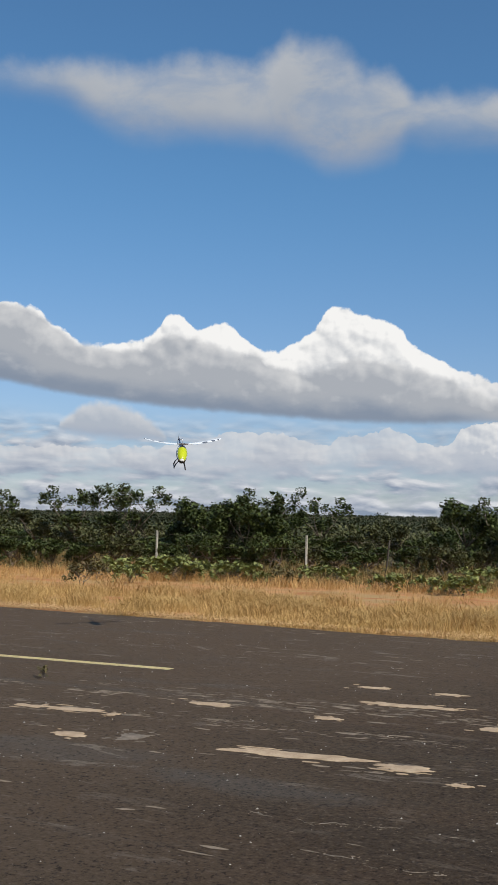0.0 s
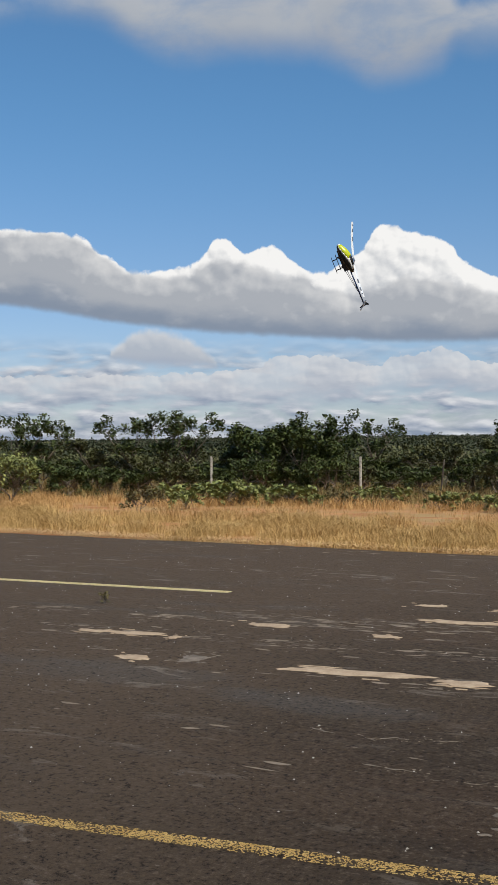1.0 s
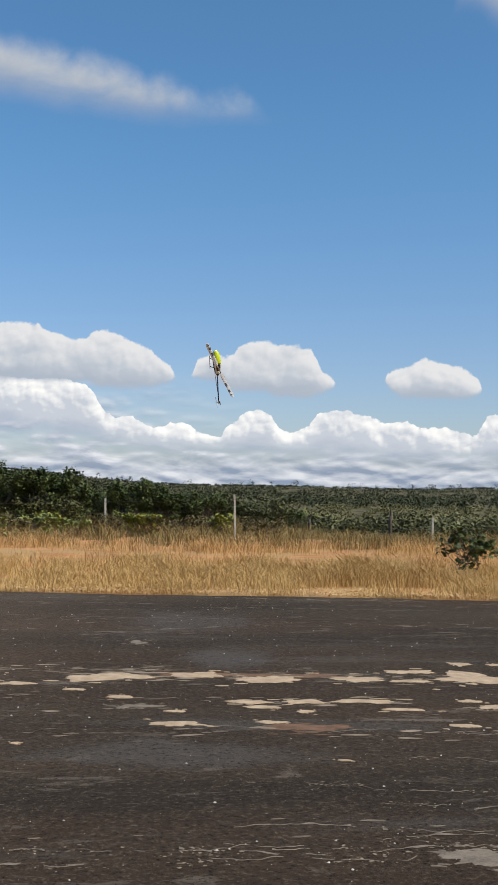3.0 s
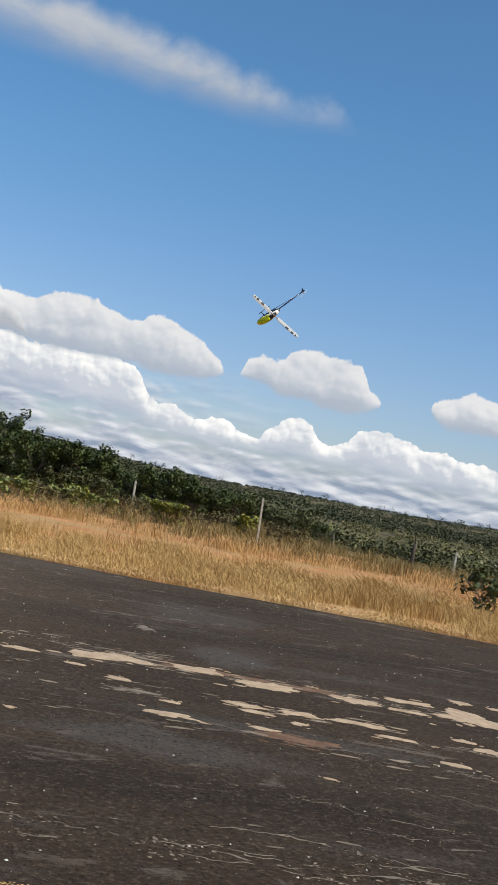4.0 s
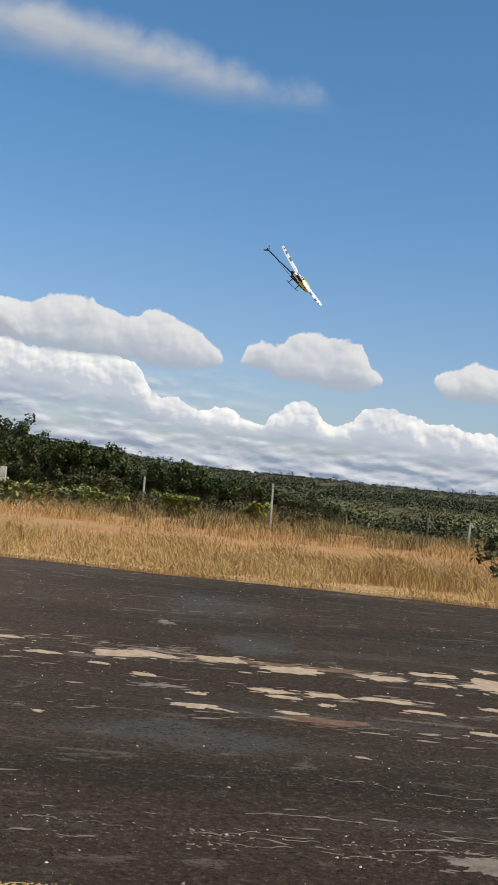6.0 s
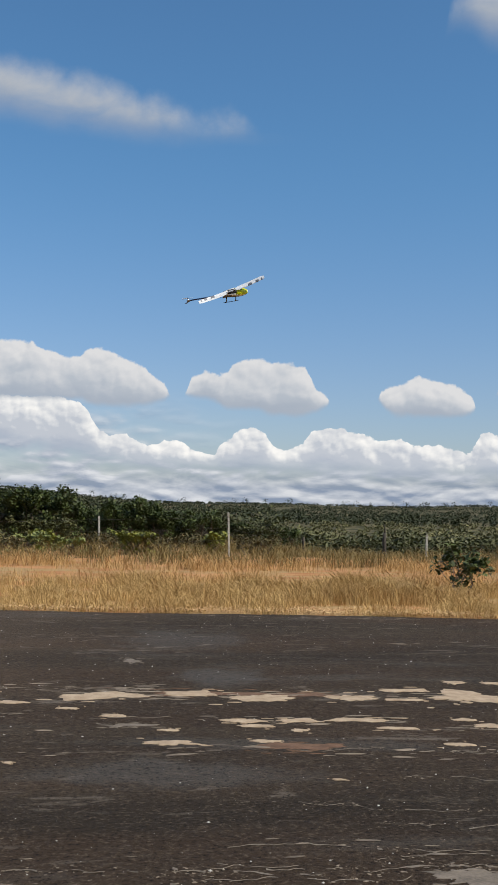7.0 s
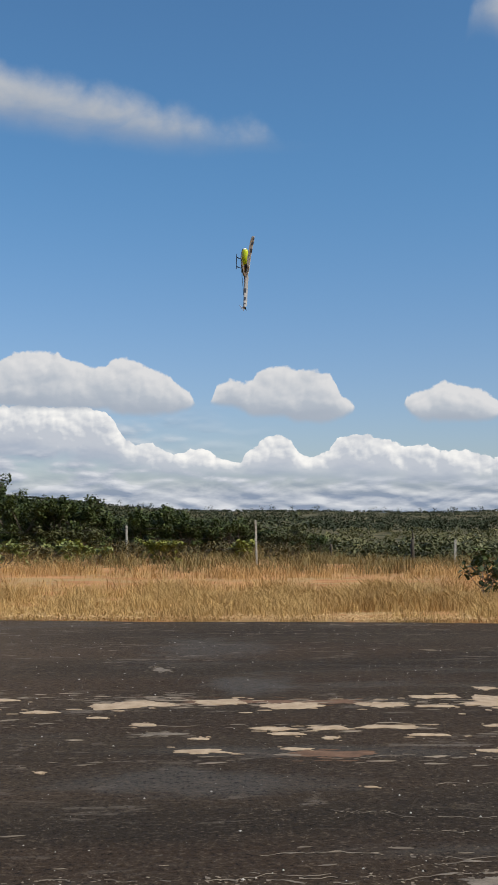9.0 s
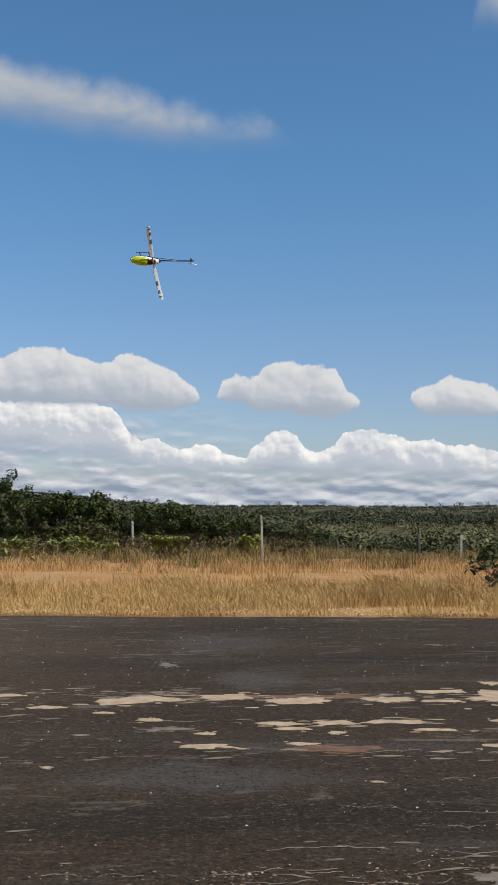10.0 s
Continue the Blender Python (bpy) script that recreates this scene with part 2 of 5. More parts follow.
def build_sky():
    k = Nodes(world.node_tree)
    world.node_tree.nodes.clear()
    out, bg = k.put("ShaderNodeOutputWorld"), k.put("ShaderNodeBackground")
    sky = k.put("ShaderNodeTexSky", sky_type="NISHITA", sun_disc=False)
    sky.sun_elevation, sky.sun_rotation = radians(SUN_EL), radians(SUN_AZ)
    sky.air_density, sky.dust_density, sky.ozone_density = 1.0, 0.6, 2.0
    at = k.put("ShaderNodeTexCoord").outputs["Generated"]
    sep = k.put("ShaderNodeSeparateXYZ")
    k.wire(k.vec("NORMALIZE", at), sep.inputs[0])
    u = k.math("MULTIPLY", k.math("ARCTAN2", sep.outputs[0], sep.outputs[1]), 57.29578)
    v = k.math("MULTIPLY", k.math("ARCSINE", sep.outputs[2]), 57.29578)
    pos = k.put("ShaderNodeCombineXYZ")
    k.wire(u, pos.inputs[0]), k.wire(v, pos.inputs[1])
    p = pos.outputs[0]
    # clear dry air: a deeper blue overhead, paler towards the horizon
    tint = k.mix(k.step(v, 2.0, 20.0), (0.98, 1.04, 1.25, 1), (0.78, 1.20, 1.42, 1))
    col = k.vec("MULTIPLY", sky.outputs[0], tint)

    def layer(col, group, edge, foot, delta, gain, keel, dark, white, cover, lo, hi, patchy=0.3, bias=0.0):
        a = k.put("ShaderNodeGroup", node_tree=group)
        b = k.put("ShaderNodeGroup", node_tree=group)
        k.wire(p, a.inputs[0]), k.wire(k.vec("ADD", p, delta), b.inputs[0])
        alpha = k.math("MULTIPLY", k.math("MULTIPLY", k.step(a.outputs[0], *edge), k.step(a.outputs[1], *foot)), cover)
        slope = k.math("SUBTRACT", a.outputs[3], b.outputs[3])
        uneven = k.math("MULTIPLY", k.math("SUBTRACT", k.noise(k.vec("MULTIPLY", p, (0.5, 1.0, 1.0)), 0.9, 5.0, 0.55), 0.5), patchy)
        lit = k.math("ADD", k.math("ADD", k.math("MULTIPLY", slope, gain), uneven), k.math("ADD", k.step(a.outputs[2], lo, hi), bias), clamp=True)
        tone = k.mix(k.step(k.math("ADD", a.outputs[2], k.math("MULTIPLY", uneven, 0.5)), 0.10, 0.50), keel, k.mix(lit, dark, white))
        return k.mix(alpha, col, tone)

    # far flat layers along the horizon: drawn-out lumps, pale above and grey below
    west = k.step(u, 3.0, -14.0)
    flat = k.vec("MULTIPLY", p, (0.30, 1.0, 1.0))

    def lumps(at_):
        return k.math("ADD", k.noise(at_, 1.1, 5.0, 0.55, 0.3), k.math("MULTIPLY", k.puffs(at_, 1.7, 1.0), -0.35))
    cover = k.math("ADD", k.math("MULTIPLY", k.step(v, 6.4, 3.8), west), k.step(v, 3.0, 1.7, 0.0, 0.9), clamp=True)
    here = lumps(flat)
    veil = k.math("MULTIPLY", cover, k.step(here, 0.10, 0.34, 0.25, 1.0))
    veil = k.math("MAXIMUM", veil, k.step(v, 2.6, 0.8, 0.0, 0.97))
    rim = k.math("MULTIPLY", k.math("SUBTRACT", here, lumps(k.vec("ADD", flat, (0.05, 0.22, 0.0)))), 2.6)
    tone = k.math("ADD", rim, 0.42, clamp=True)
    col = k.mix(veil, col, k.mix(tone, (2.9, 3.6, 4.9, 1), (8.2, 8.4, 8.8, 1)))
    grey, pale = (4.6, 5.2, 6.3, 1), (6.2, 6.6, 7.3, 1)
    puff = cloud_group("lone_cloud", PUFF_TOP, PUFF_BASE, 0.8, 0.5, 0.5, 0.05, 0.35)
    col = layer(col, puff, (0.0, 0.5), (-0.1, 0.5), (0.15, 0.25, 0.0), 0.9, grey, (5.3, 5.8, 6.6, 1), (9.0, 9.0, 9.0, 1), 0.95, 0.2, 1.4, 0.5, -0.2)
    low_white = k.mix(k.step(u, -13.5, -18.5), (11.2, 11.0, 10.6, 1), (8.3, 8.4, 8.6, 1))
    low = cloud_group("far_cumulus", LOW_WEST + LOW_EAST, LOW_BASE, 0.85, 0.55, 0.45, 0.0, 0.42)
    col = layer(col, low, (0.0, 0.07), (-0.3, 1.0), (0.13, 0.17, 0.0), 2.4, grey, pale, low_white, k.step(u, -13.0, -22.0, 1.0, 0.75), 0.15, 1.1, 1.8, -0.42)
    west = k.step(u, -13.0, -18.0)
    shade = k.mix(west, (5.5, 6.0, 6.7, 1), (5.0, 5.4, 6.0, 1))
    crest = k.mix(west, (8.4, 8.4, 8.5, 1), (11.2, 11.1, 10.9, 1))
    keel = k.mix(west, (4.5, 5.1, 6.0, 1), (2.9, 3.5, 4.5, 1))
    bank = cloud_group("cloud_bank", WEST_TOP + EAST_TOP, BANK_BASE, 0.75, 0.6, 0.5, 0.0, 0.30)
    lift = k.mix(west, (-0.45, -0.45, -0.45, 1), (0.22, 0.22, 0.22, 1))
    col = layer(col, bank, (0.0, 0.17), (-0.05, 0.38), (0.18, 0.22, 0.0), 2.0, keel, shade, crest, 1.0, 0.1, 1.3, 0.9, lift)
    roll = cloud_group("cloud_roll", ROLL_TOP, ROLL_BASE, 0.55, 0.75, 0.8, 0.0, 0.3)
    col = layer(col, roll, (0.0, 0.45), (-0.05, 0.5), (0.26, 0.34, 0.0), 1.7, keel, (4.9, 5.2, 5.7, 1), (8.6, 8.6, 8.6, 1), 1.0, 0.1, 1.7, 0.9, -0.24)
    thin = k.step(k.noise(k.vec("MULTIPLY", p, (0.45, 1.0, 1.0)), 0.45, 6.0, 0.6, 0.4), 0.28, 0.60, 0.55, 0.94)
    high = cloud_group("high_cloud", HIGH_TOP, HIGH_BASE, 0.30, 1.3, 2.0, 0.10, 0.30)
    col = layer(col, high, (-0.4, 1.3), (-0.6, 1.6), (0.3, 0.7, 0.0), 0.18, (4.2, 4.6, 5.4, 1), (4.4, 4.8, 5.4, 1), (6.0, 6.2, 6.5, 1), thin, -0.2, 1.4)
    k.wire(col, bg.inputs[0])
    bg.inputs[1].default_value = 0.085
    k.wire(bg.outputs[0], out.inputs[0])


build_sky()
sun = new("sun", bpy.data.lights.new("sun", "SUN"))
sun.data.energy, sun.data.angle, sun.data.color = 4.2, radians(0.53), (1.0, 0.92, 0.80)
ua, ub = radians(SUN_AZ), radians(SUN_EL)
SUN_WAY = Vector((math.sin(ua) * math.cos(ub), math.cos(ua) * math.cos(ub), math.sin(ub)))
sun.matrix_world = look(SUN_WAY * 60, (0, 0, 0))


# ---------------------------------------------------------------- materials
def material(name, a, b, scale=3.0, rough=0.8, bump=0.3, fine=None, metal=0.0, spread="noise", stretch=(1, 1, 1), spec=0.3, detail=6.0):
    """Two colours mixed by a coarse and a fine grain, with relief; spread 'island' or 'object' also varies piece by piece."""
    m = bpy.data.materials.new(name)
    m.use_nodes = True
    k = Nodes(m.node_tree)
    s = m.node_tree.nodes["Principled BSDF"]
    at = k.put("ShaderNodeTexCoord").outputs["Object"]
    p = k.vec("MULTIPLY", at, stretch)
    big = k.noise(p, scale, detail, 0.6)
    small = k.noise(p, fine or scale * 7, 5.0, 0.65)
    f = k.step(k.math("ADD", k.math("MULTIPLY", big, 0.6), k.math("MULTIPLY", small, 0.4)), 0.33, 0.67)
    if spread == "island":
        f = k.math("ADD", k.math("MULTIPLY", f, 0.35), k.math("MULTIPLY", k.put("ShaderNodeNewGeometry").outputs["Random Per Island"], 0.65))
    elif spread == "object":
        f = k.math("ADD", k.math("MULTIPLY", f, 0.6), k.math("MULTIPLY", k.put("ShaderNodeObjectInfo").outputs["Random"], 0.4))
    k.wire(k.mix(f, (*a, 1), (*b, 1)), s.inputs["Base Color"])
    s.inputs["Roughness"].default_value, s.inputs["Metallic"].default_value = rough, metal
    s.inputs["Specular IOR Level"].default_value = spec
    if bump:
        n = k.put("ShaderNodeBump")
        n.inputs["Strength"].default_value, n.inputs["Distance"].default_value = bump, 0.01
        k.wire(small, n.inputs["Height"]), k.wire(n.outputs[0], s.inputs["Normal"])
    return m


def asphalt_material():
    m = bpy.data.materials.new("worn_asphalt")
    m.use_nodes = True
    k = Nodes(m.node_tree)
    s = m.node_tree.nodes["Principled BSDF"]
    at = k.put("ShaderNodeTexCoord").outputs["Object"]
    turned = k.put("ShaderNodeMapping")
    k.wire(at, turned.inputs[0])
    turned.inputs["Rotation"].default_value = (0, 0, radians(-5))
    p = turned.outputs[0]
    long = k.vec("MULTIPLY", p, (0.22, 1.6, 1.0))
    tar = k.mix(k.step(k.noise(long, 0.6, 7.0, 0.65), 0.35, 0.65), (0.031, 0.0225, 0.0142, 1), (0.055, 0.041, 0.0265, 1))
    # broad brown bands along the strip, and a ragged change to a paler tone in the west
    brown = k.step(k.noise(k.vec("MULTIPLY", p, (0.12, 0.45, 1.0)), 0.8, 5.0, 0.6), 0.42, 0.58)
    tar = k.mix(k.math("MULTIPLY", brown, 0.65), tar, (0.060, 0.037, 0.0215, 1))
    axes = k.put("ShaderNodeSeparateXYZ")
    k.wire(at, axes.inputs[0])
    west_pale = k.step(k.math("ADD", axes.outputs[0], k.math("MULTIPLY", k.noise(at, 0.35, 6.0, 0.6), 4.0)), 1.8, -3.2)
    tar = k.mix(k.math("MULTIPLY", west_pale, 0.72), tar, (0.120, 0.085, 0.056, 1))
    grey = k.step(k.noise(k.vec("ADD", k.vec("MULTIPLY", p, (0.30, 1.1, 1.0)), (31.0, 5.0, 0.0)), 0.8, 8.0, 0.68), 0.54, 0.68)
    tar = k.mix(k.math("MULTIPLY", grey, 0.5), tar, (0.095, 0.086, 0.074, 1))
    # bleached stains where water has stood
    wavy = k.noise(at, 2.2, 6.0, 0.65)
    for sx, sy, rx, ry, much in ((-0.30, 6.85, 0.95, 0.42, 0.55), (0.0, 10.7, 0.48, 0.75, 0.65), (-0.5, 13.6, 0.9, 1.2, 0.5), (0.5, 7.7, 1.5, 0.22, 0.4), (-3.2, 6.4, 0.9, 0.30, 0.5), (-5.0, 6.6, 1.2, 0.4, 0.4)):
        far_off = k.vec("LENGTH", k.vec("MULTIPLY", k.vec("SUBTRACT", at, (sx, sy, 0.0)), (1 / rx, 1 / ry, 0.0)))
        mask = k.step(k.math("ADD", far_off, k.math("MULTIPLY", k.math("SUBTRACT", wavy, 0.5), 1.8)), 1.15, 0.45, 0.0, much)
        tar = k.mix(mask, tar, (0.098, 0.092, 0.083, 1))
    # dust caught in ragged scraps and specks
    zone = k.step(k.noise(k.vec("MULTIPLY", p, (0.07, 0.5, 1.0)), 1.0, 3.0), 0.42, 0.58)
    dust = k.step(k.noise(k.vec("MULTIPLY", p, (0.9, 2.6, 1.0)), 1.3, 9.0, 0.72, 0.6), 0.575, 0.63)
    tar = k.mix(k.math("MULTIPLY", k.math("MULTIPLY", dust, k.math("ADD", zone, k.math("ADD", 0.15, k.math("MULTIPLY", west_pale, 0.5)))), 0.6, clamp=True), tar, (0.20, 0.165, 0.13, 1))
    flecks = k.step(k.noise(k.vec("MULTIPLY", p, (7.0, 11.0, 1.0)), 2.2, 3.0, 0.6), 0.69, 0.74)
    tar = k.mix(k.math("MULTIPLY", flecks, 0.55), tar, (0.24, 0.21, 0.18, 1))
    grain = k.noise(p, 34.0, 6.0, 0.8)
    tar = k.mix(k.step(grain, 0.53, 0.65, 0.0, 0.9), tar, (0.135, 0.102, 0.074, 1))
    tar = k.mix(k.step(grain, 0.48, 0.36, 0.0, 0.95), tar, (0.007, 0.0055, 0.0045, 1))
    k.wire(tar, s.inputs["Base Color"])
    s.inputs["Roughness"].default_value, s.inputs["Specular IOR Level"].default_value = 0.9, 0.14
    n = k.put("ShaderNodeBump")
    n.inputs["Strength"].default_value, n.inputs["Distance"].default_value = 1.0, 0.02
    k.wire(grain, n.inputs["Height"]), k.wire(n.outputs[0], s.inputs["Normal"])
    return m


def ground_material():
    m = bpy.data.materials.new("savanna_soil")
    m.use_nodes = True
    k = Nodes(m.node_tree)
    s = m.node_tree.nodes["Principled BSDF"]
    at = k.put("ShaderNodeTexCoord").outputs["Object"]
    soil = k.mix(k.step(k.noise(at, 0.8, 8.0, 0.65), 0.35, 0.65), (0.36, 0.160, 0.066, 1), (0.53, 0.280, 0.128, 1))
    straw = k.mix(k.noise(at, 6.0, 5.0), (0.33, 0.21, 0.095, 1), (0.46, 0.32, 0.15, 1))
    near = k.mix(k.step(k.noise(k.vec("MULTIPLY", at, (0.5, 1.0, 1.0)), 0.9, 6.0, 0.7), 0.42, 0.58), soil, straw)
    field = k.mix(k.step(k.noise(k.vec("MULTIPLY", at, (1.0, 0.6, 1.0)), 0.14, 9.0, 0.78), 0.42, 0.58), (0.042, 0.046, 0.022, 1), (0.150, 0.125, 0.068, 1))
    bare = k.step(k.noise(k.vec("MULTIPLY", at, (1.0, 0.5, 1.0)), 0.021, 6.0, 0.65), 0.62, 0.68)
    field = k.mix(bare, field, (0.33, 0.20, 0.12, 1))
    sep = k.put("ShaderNodeSeparateXYZ")
    k.wire(at, sep.inputs[0])
    k.wire(k.mix(k.step(sep.outputs[1], 34.0, 52.0), near, field), s.inputs["Base Color"])
    s.inputs["Roughness"].default_value, s.inputs["Specular IOR Level"].default_value = 0.95, 0.1
    n = k.put("ShaderNodeBump")
    n.inputs["Strength"].default_value, n.inputs["Distance"].default_value = 0.6, 0.03
    k.wire(k.noise(at, 9.0, 6.0, 0.7), n.inputs["Height"]), k.wire(n.outputs[0], s.inputs["Normal"])
    return m


ASPHALT, GROUND = asphalt_material(), ground_material()
SAND = material("pale_sand", (0.33, 0.24, 0.155), (0.52, 0.40, 0.275), 9.0, 0.95, 0.4)
DUST = material("grey_dust", (0.11, 0.092, 0.073), (0.25, 0.205, 0.158), 9.0, 0.95, 0.4)
EARTH = material("reddish_earth", (0.105, 0.060, 0.036), (0.20, 0.115, 0.07), 9.0, 0.95, 0.4)
FLECK = material("sandy_flecks", (0.10, 0.080, 0.062), (0.33, 0.26, 0.185), 9.0, 0.95, 0.3, spread="island")
YELLOW_LINE = material("worn_yellow_paint", (0.46, 0.285, 0.075), (0.66, 0.45, 0.16), 14.0, 0.7, 0.3)
YELLOW_PALE = material("faded_yellow_paint", (0.60, 0.49, 0.22), (0.74, 0.62, 0.32), 6.0, 0.7, 0.3)
STONE = material("pale_gravel", (0.30, 0.27, 0.23), (0.72, 0.69, 0.63), 20.0, 0.9, 0.3, spread="island")
STRAW = material("dry_grass", (0.37, 0.225, 0.080), (0.66, 0.46, 0.19), 0.5, 0.8, 0.0, spread="island")
STRAW_RED = material("reddish_dry_grass", (0.33, 0.180, 0.066), (0.62, 0.40, 0.165), 0.5, 0.8, 0.0, spread="island")
STRAW_GREEN = material("half_green_grass", (0.12, 0.098, 0.038), (0.31, 0.22, 0.085), 0.5, 0.8, 0.0, spread="island")
LITTER = material("dead_leaves", (0.36, 0.20, 0.08), (0.70, 0.50, 0.25), 0.5, 0.85, 0.0, spread="island")
BARK = material("grey_bark", (0.10, 0.080, 0.062), (0.26, 0.22, 0.18), 6.0, 0.9, 0.6)
LEAF = material("dark_leaves", (0.016, 0.026, 0.007), (0.105, 0.135, 0.036), 1.5, 0.55, 0.0, spread="island")
LEAF_OLIVE = material("olive_leaves", (0.040, 0.045, 0.018), (0.13, 0.135, 0.050), 1.5, 0.55, 0.0, spread="island")
LEAF_LIGHT = material("light_green_leaves", (0.075, 0.098, 0.022), (0.31, 0.33, 0.115), 1.5, 0.5, 0.0, spread="island")
LEAF_YELLOW = material("yellow_green_leaves", (0.09, 0.11, 0.020), (0.31, 0.31, 0.06), 1.5, 0.5, 0.0, spread="island")
LEAF_BROWN = material("withered_leaves", (0.060, 0.058, 0.022), (0.18, 0.145, 0.06), 1.5, 0.7, 0.0, spread="island")
SCRUB = material("pale_scrub", (0.055, 0.060, 0.024), (0.25, 0.235, 0.105), 0.3, 0.8, 0.0, spread="island")
WOODS = material("far_foliage", (0.013, 0.020, 0.010), (0.068, 0.080, 0.036), 0.2, 0.8, 0.0, spread="island")
CONCRETE = material("weathered_concrete", (0.32, 0.30, 0.26), (0.58, 0.56, 0.50), 5.0, 0.9, 0.5)
OLD_WOOD = material("weathered_wood", (0.035, 0.031, 0.027), (0.11, 0.095, 0.078), 4.0, 0.9, 0.7, stretch=(6, 6, 1))
WIRE = material("rusty_wire", (0.12, 0.10, 0.09), (0.26, 0.23, 0.21), 9.0, 0.6, 0.0, metal=0.6)
CANOPY_YELLOW = material("neon_yellow_gelcoat", (0.44, 0.52, 0.008), (0.55, 0.62, 0.016), 4.0, 0.3, 0.0, spec=0.5)
CANOPY_WHITE = material("white_gelcoat", (0.76, 0.77, 0.74), (0.84, 0.84, 0.82), 4.0, 0.3, 0.0, spec=0.5)
CANOPY_BLACK = material("black_gelcoat", (0.010, 0.011, 0.010), (0.022, 0.022, 0.020), 4.0, 0.3, 0.0, spec=0.5)
CARBON = material("carbon_plate", (0.010, 0.011, 0.013), (0.028, 0.029, 0.032), 40.0, 0.42, 0.05, spec=0.5)
BOOM = material("dark_blue_boom", (0.010, 0.024, 0.075), (0.020, 0.045, 0.125), 8.0, 0.35, 0.0, spec=0.5)
ALLOY = material("machined_alloy", (0.42, 0.43, 0.45), (0.62, 0.63, 0.65), 20.0, 0.35, 0.05, metal=0.9)
BLADE_WHITE = material("white_blade", (0.70, 0.76, 0.82), (0.78, 0.83, 0.88), 6.0, 0.35, 0.0, spec=0.5)
BLADE_BLACK = material("black_blade_band", (0.09, 0.11, 0.15), (0.16, 0.18, 0.22), 6.0, 0.4, 0.0, spec=0.5)


# ---------------------------------------------------------------- mesh helpers
def mesh_of(name, verts, faces, mats, index=None, smooth=False):
    me = bpy.data.meshes.new(name)
    me.from_pydata([tuple(v) for v in verts], [], [tuple(f) for f in faces])
    for m in (mats if isinstance(mats, (list, tuple)) else [mats]):
        me.materials.append(m)
    if index is not None:
        me.polygons.foreach_set("material_index", np.asarray(index, dtype=np.int32))
    if smooth:
        me.polygons.foreach_set("use_smooth", np.ones(len(me.polygons), dtype=bool))
    me.update()
    return me


def bulk(name, verts, faces, mats, index=None):
    """A large mesh from arrays: faces of equal size."""
    verts, faces = np.asarray(verts, dtype=np.float32), np.asarray(faces, dtype=np.int32)
    me = bpy.data.meshes.new(name)
    me.vertices.add(len(verts))
    me.vertices.foreach_set("co", verts.ravel())
    n, k = faces.shape
    me.loops.add(n * k)
    me.loops.foreach_set("vertex_index", faces.ravel())
    me.polygons.add(n)
    me.polygons.foreach_set("loop_start", np.arange(0, n * k, k, dtype=np.int32))
    for m in (mats if isinstance(mats, (list, tuple)) else [mats]):
        me.materials.append(m)
    if index is not None:
        me.polygons.foreach_set("material_index", np.asarray(index, dtype=np.int32))
    me.update(calc_edges=True)
    return me


def part(name, bm, mat, parent, label="", smooth=True):
    me = bpy.data.meshes.new(name)
    bm.to_mesh(me)
    bm.free()
    me.materials.append(mat)
    if smooth:
        me.polygons.foreach_set("use_smooth", np.ones(len(me.polygons), dtype=bool))
    ob = new(name, me)
    ob.parent = parent
    return tagged(ob, label)


def tube(bm, path, radii, sides=8):
    """A tapered tube along points, closed at both ends."""
    path = [Vector(p) for p in path]
    rings = []
    for i, p in enumerate(path):
        way = (path[min(i + 1, len(path) - 1)] - path[max(i - 1, 0)]).normalized()
        side = way.cross(Vector((0, 0, 1)) if abs(way.z) < 0.9 else Vector((1, 0, 0))).normalized()
        up = side.cross(way)
        r = radii[i] if isinstance(radii, (list, tuple)) else radii
        rings.append([bm.verts.new(p + r * (math.cos(a) * side + math.sin(a) * up))
                      for a in (2 * math.pi * j / sides for j in range(sides))])
    for a, b in zip(rings, rings[1:]):
        for j in range(sides):
            bm.faces.new((a[j], a[(j + 1) % sides], b[(j + 1) % sides], b[j]))
    bm.faces.new(rings[0][::-1]), bm.faces.new(rings[-1])
    return bm


def block(bm, size, at=(0, 0, 0), turn=None, bevel=0.0):
    made = bmesh.ops.create_cube(bm, size=1.0)
    m = Matrix.Translation(at) @ (turn or Matrix()) @ Matrix.Diagonal((*size, 1))
    bmesh.ops.transform(bm, matrix=m, verts=made["verts"])
    if bevel:
        edges = {e for v in made["verts"] for e in v.link_edges}
        bmesh.ops.bevel(bm, geom=list(edges), offset=bevel, segments=2, affect="EDGES")
    return bm


def hull(bm, sections, sides=16):
    """A closed body from cross sections: (x, z centre, half width, half height)."""
    rings = []
    for x, z, w, h in sections:
        rings.append([bm.verts.new((x, w * math.cos(a), z + h * math.sin(a)))
                      for a in (2 * math.pi * j / sides for j in range(sides))])
    for a, b in zip(rings, rings[1:]):
        for j in range(sides):
            bm.faces.new((a[j], b[j], b[(j + 1) % sides], a[(j + 1) % sides]))
    bm.faces.new(rings[0]), bm.faces.new(rings[-1][::-1])
    bmesh.ops.recalc_face_normals(bm, faces=bm.faces)
    return bm


def empty(name, m, label, category, group="", kind=""):
    ob = new(name)
    ob.empty_display_size = 0.1
    ob.matrix_basis = m
    return tagged(ob, label, category, group, kind)


# ---------------------------------------------------------------- ground and runway
EDGE = 16.88


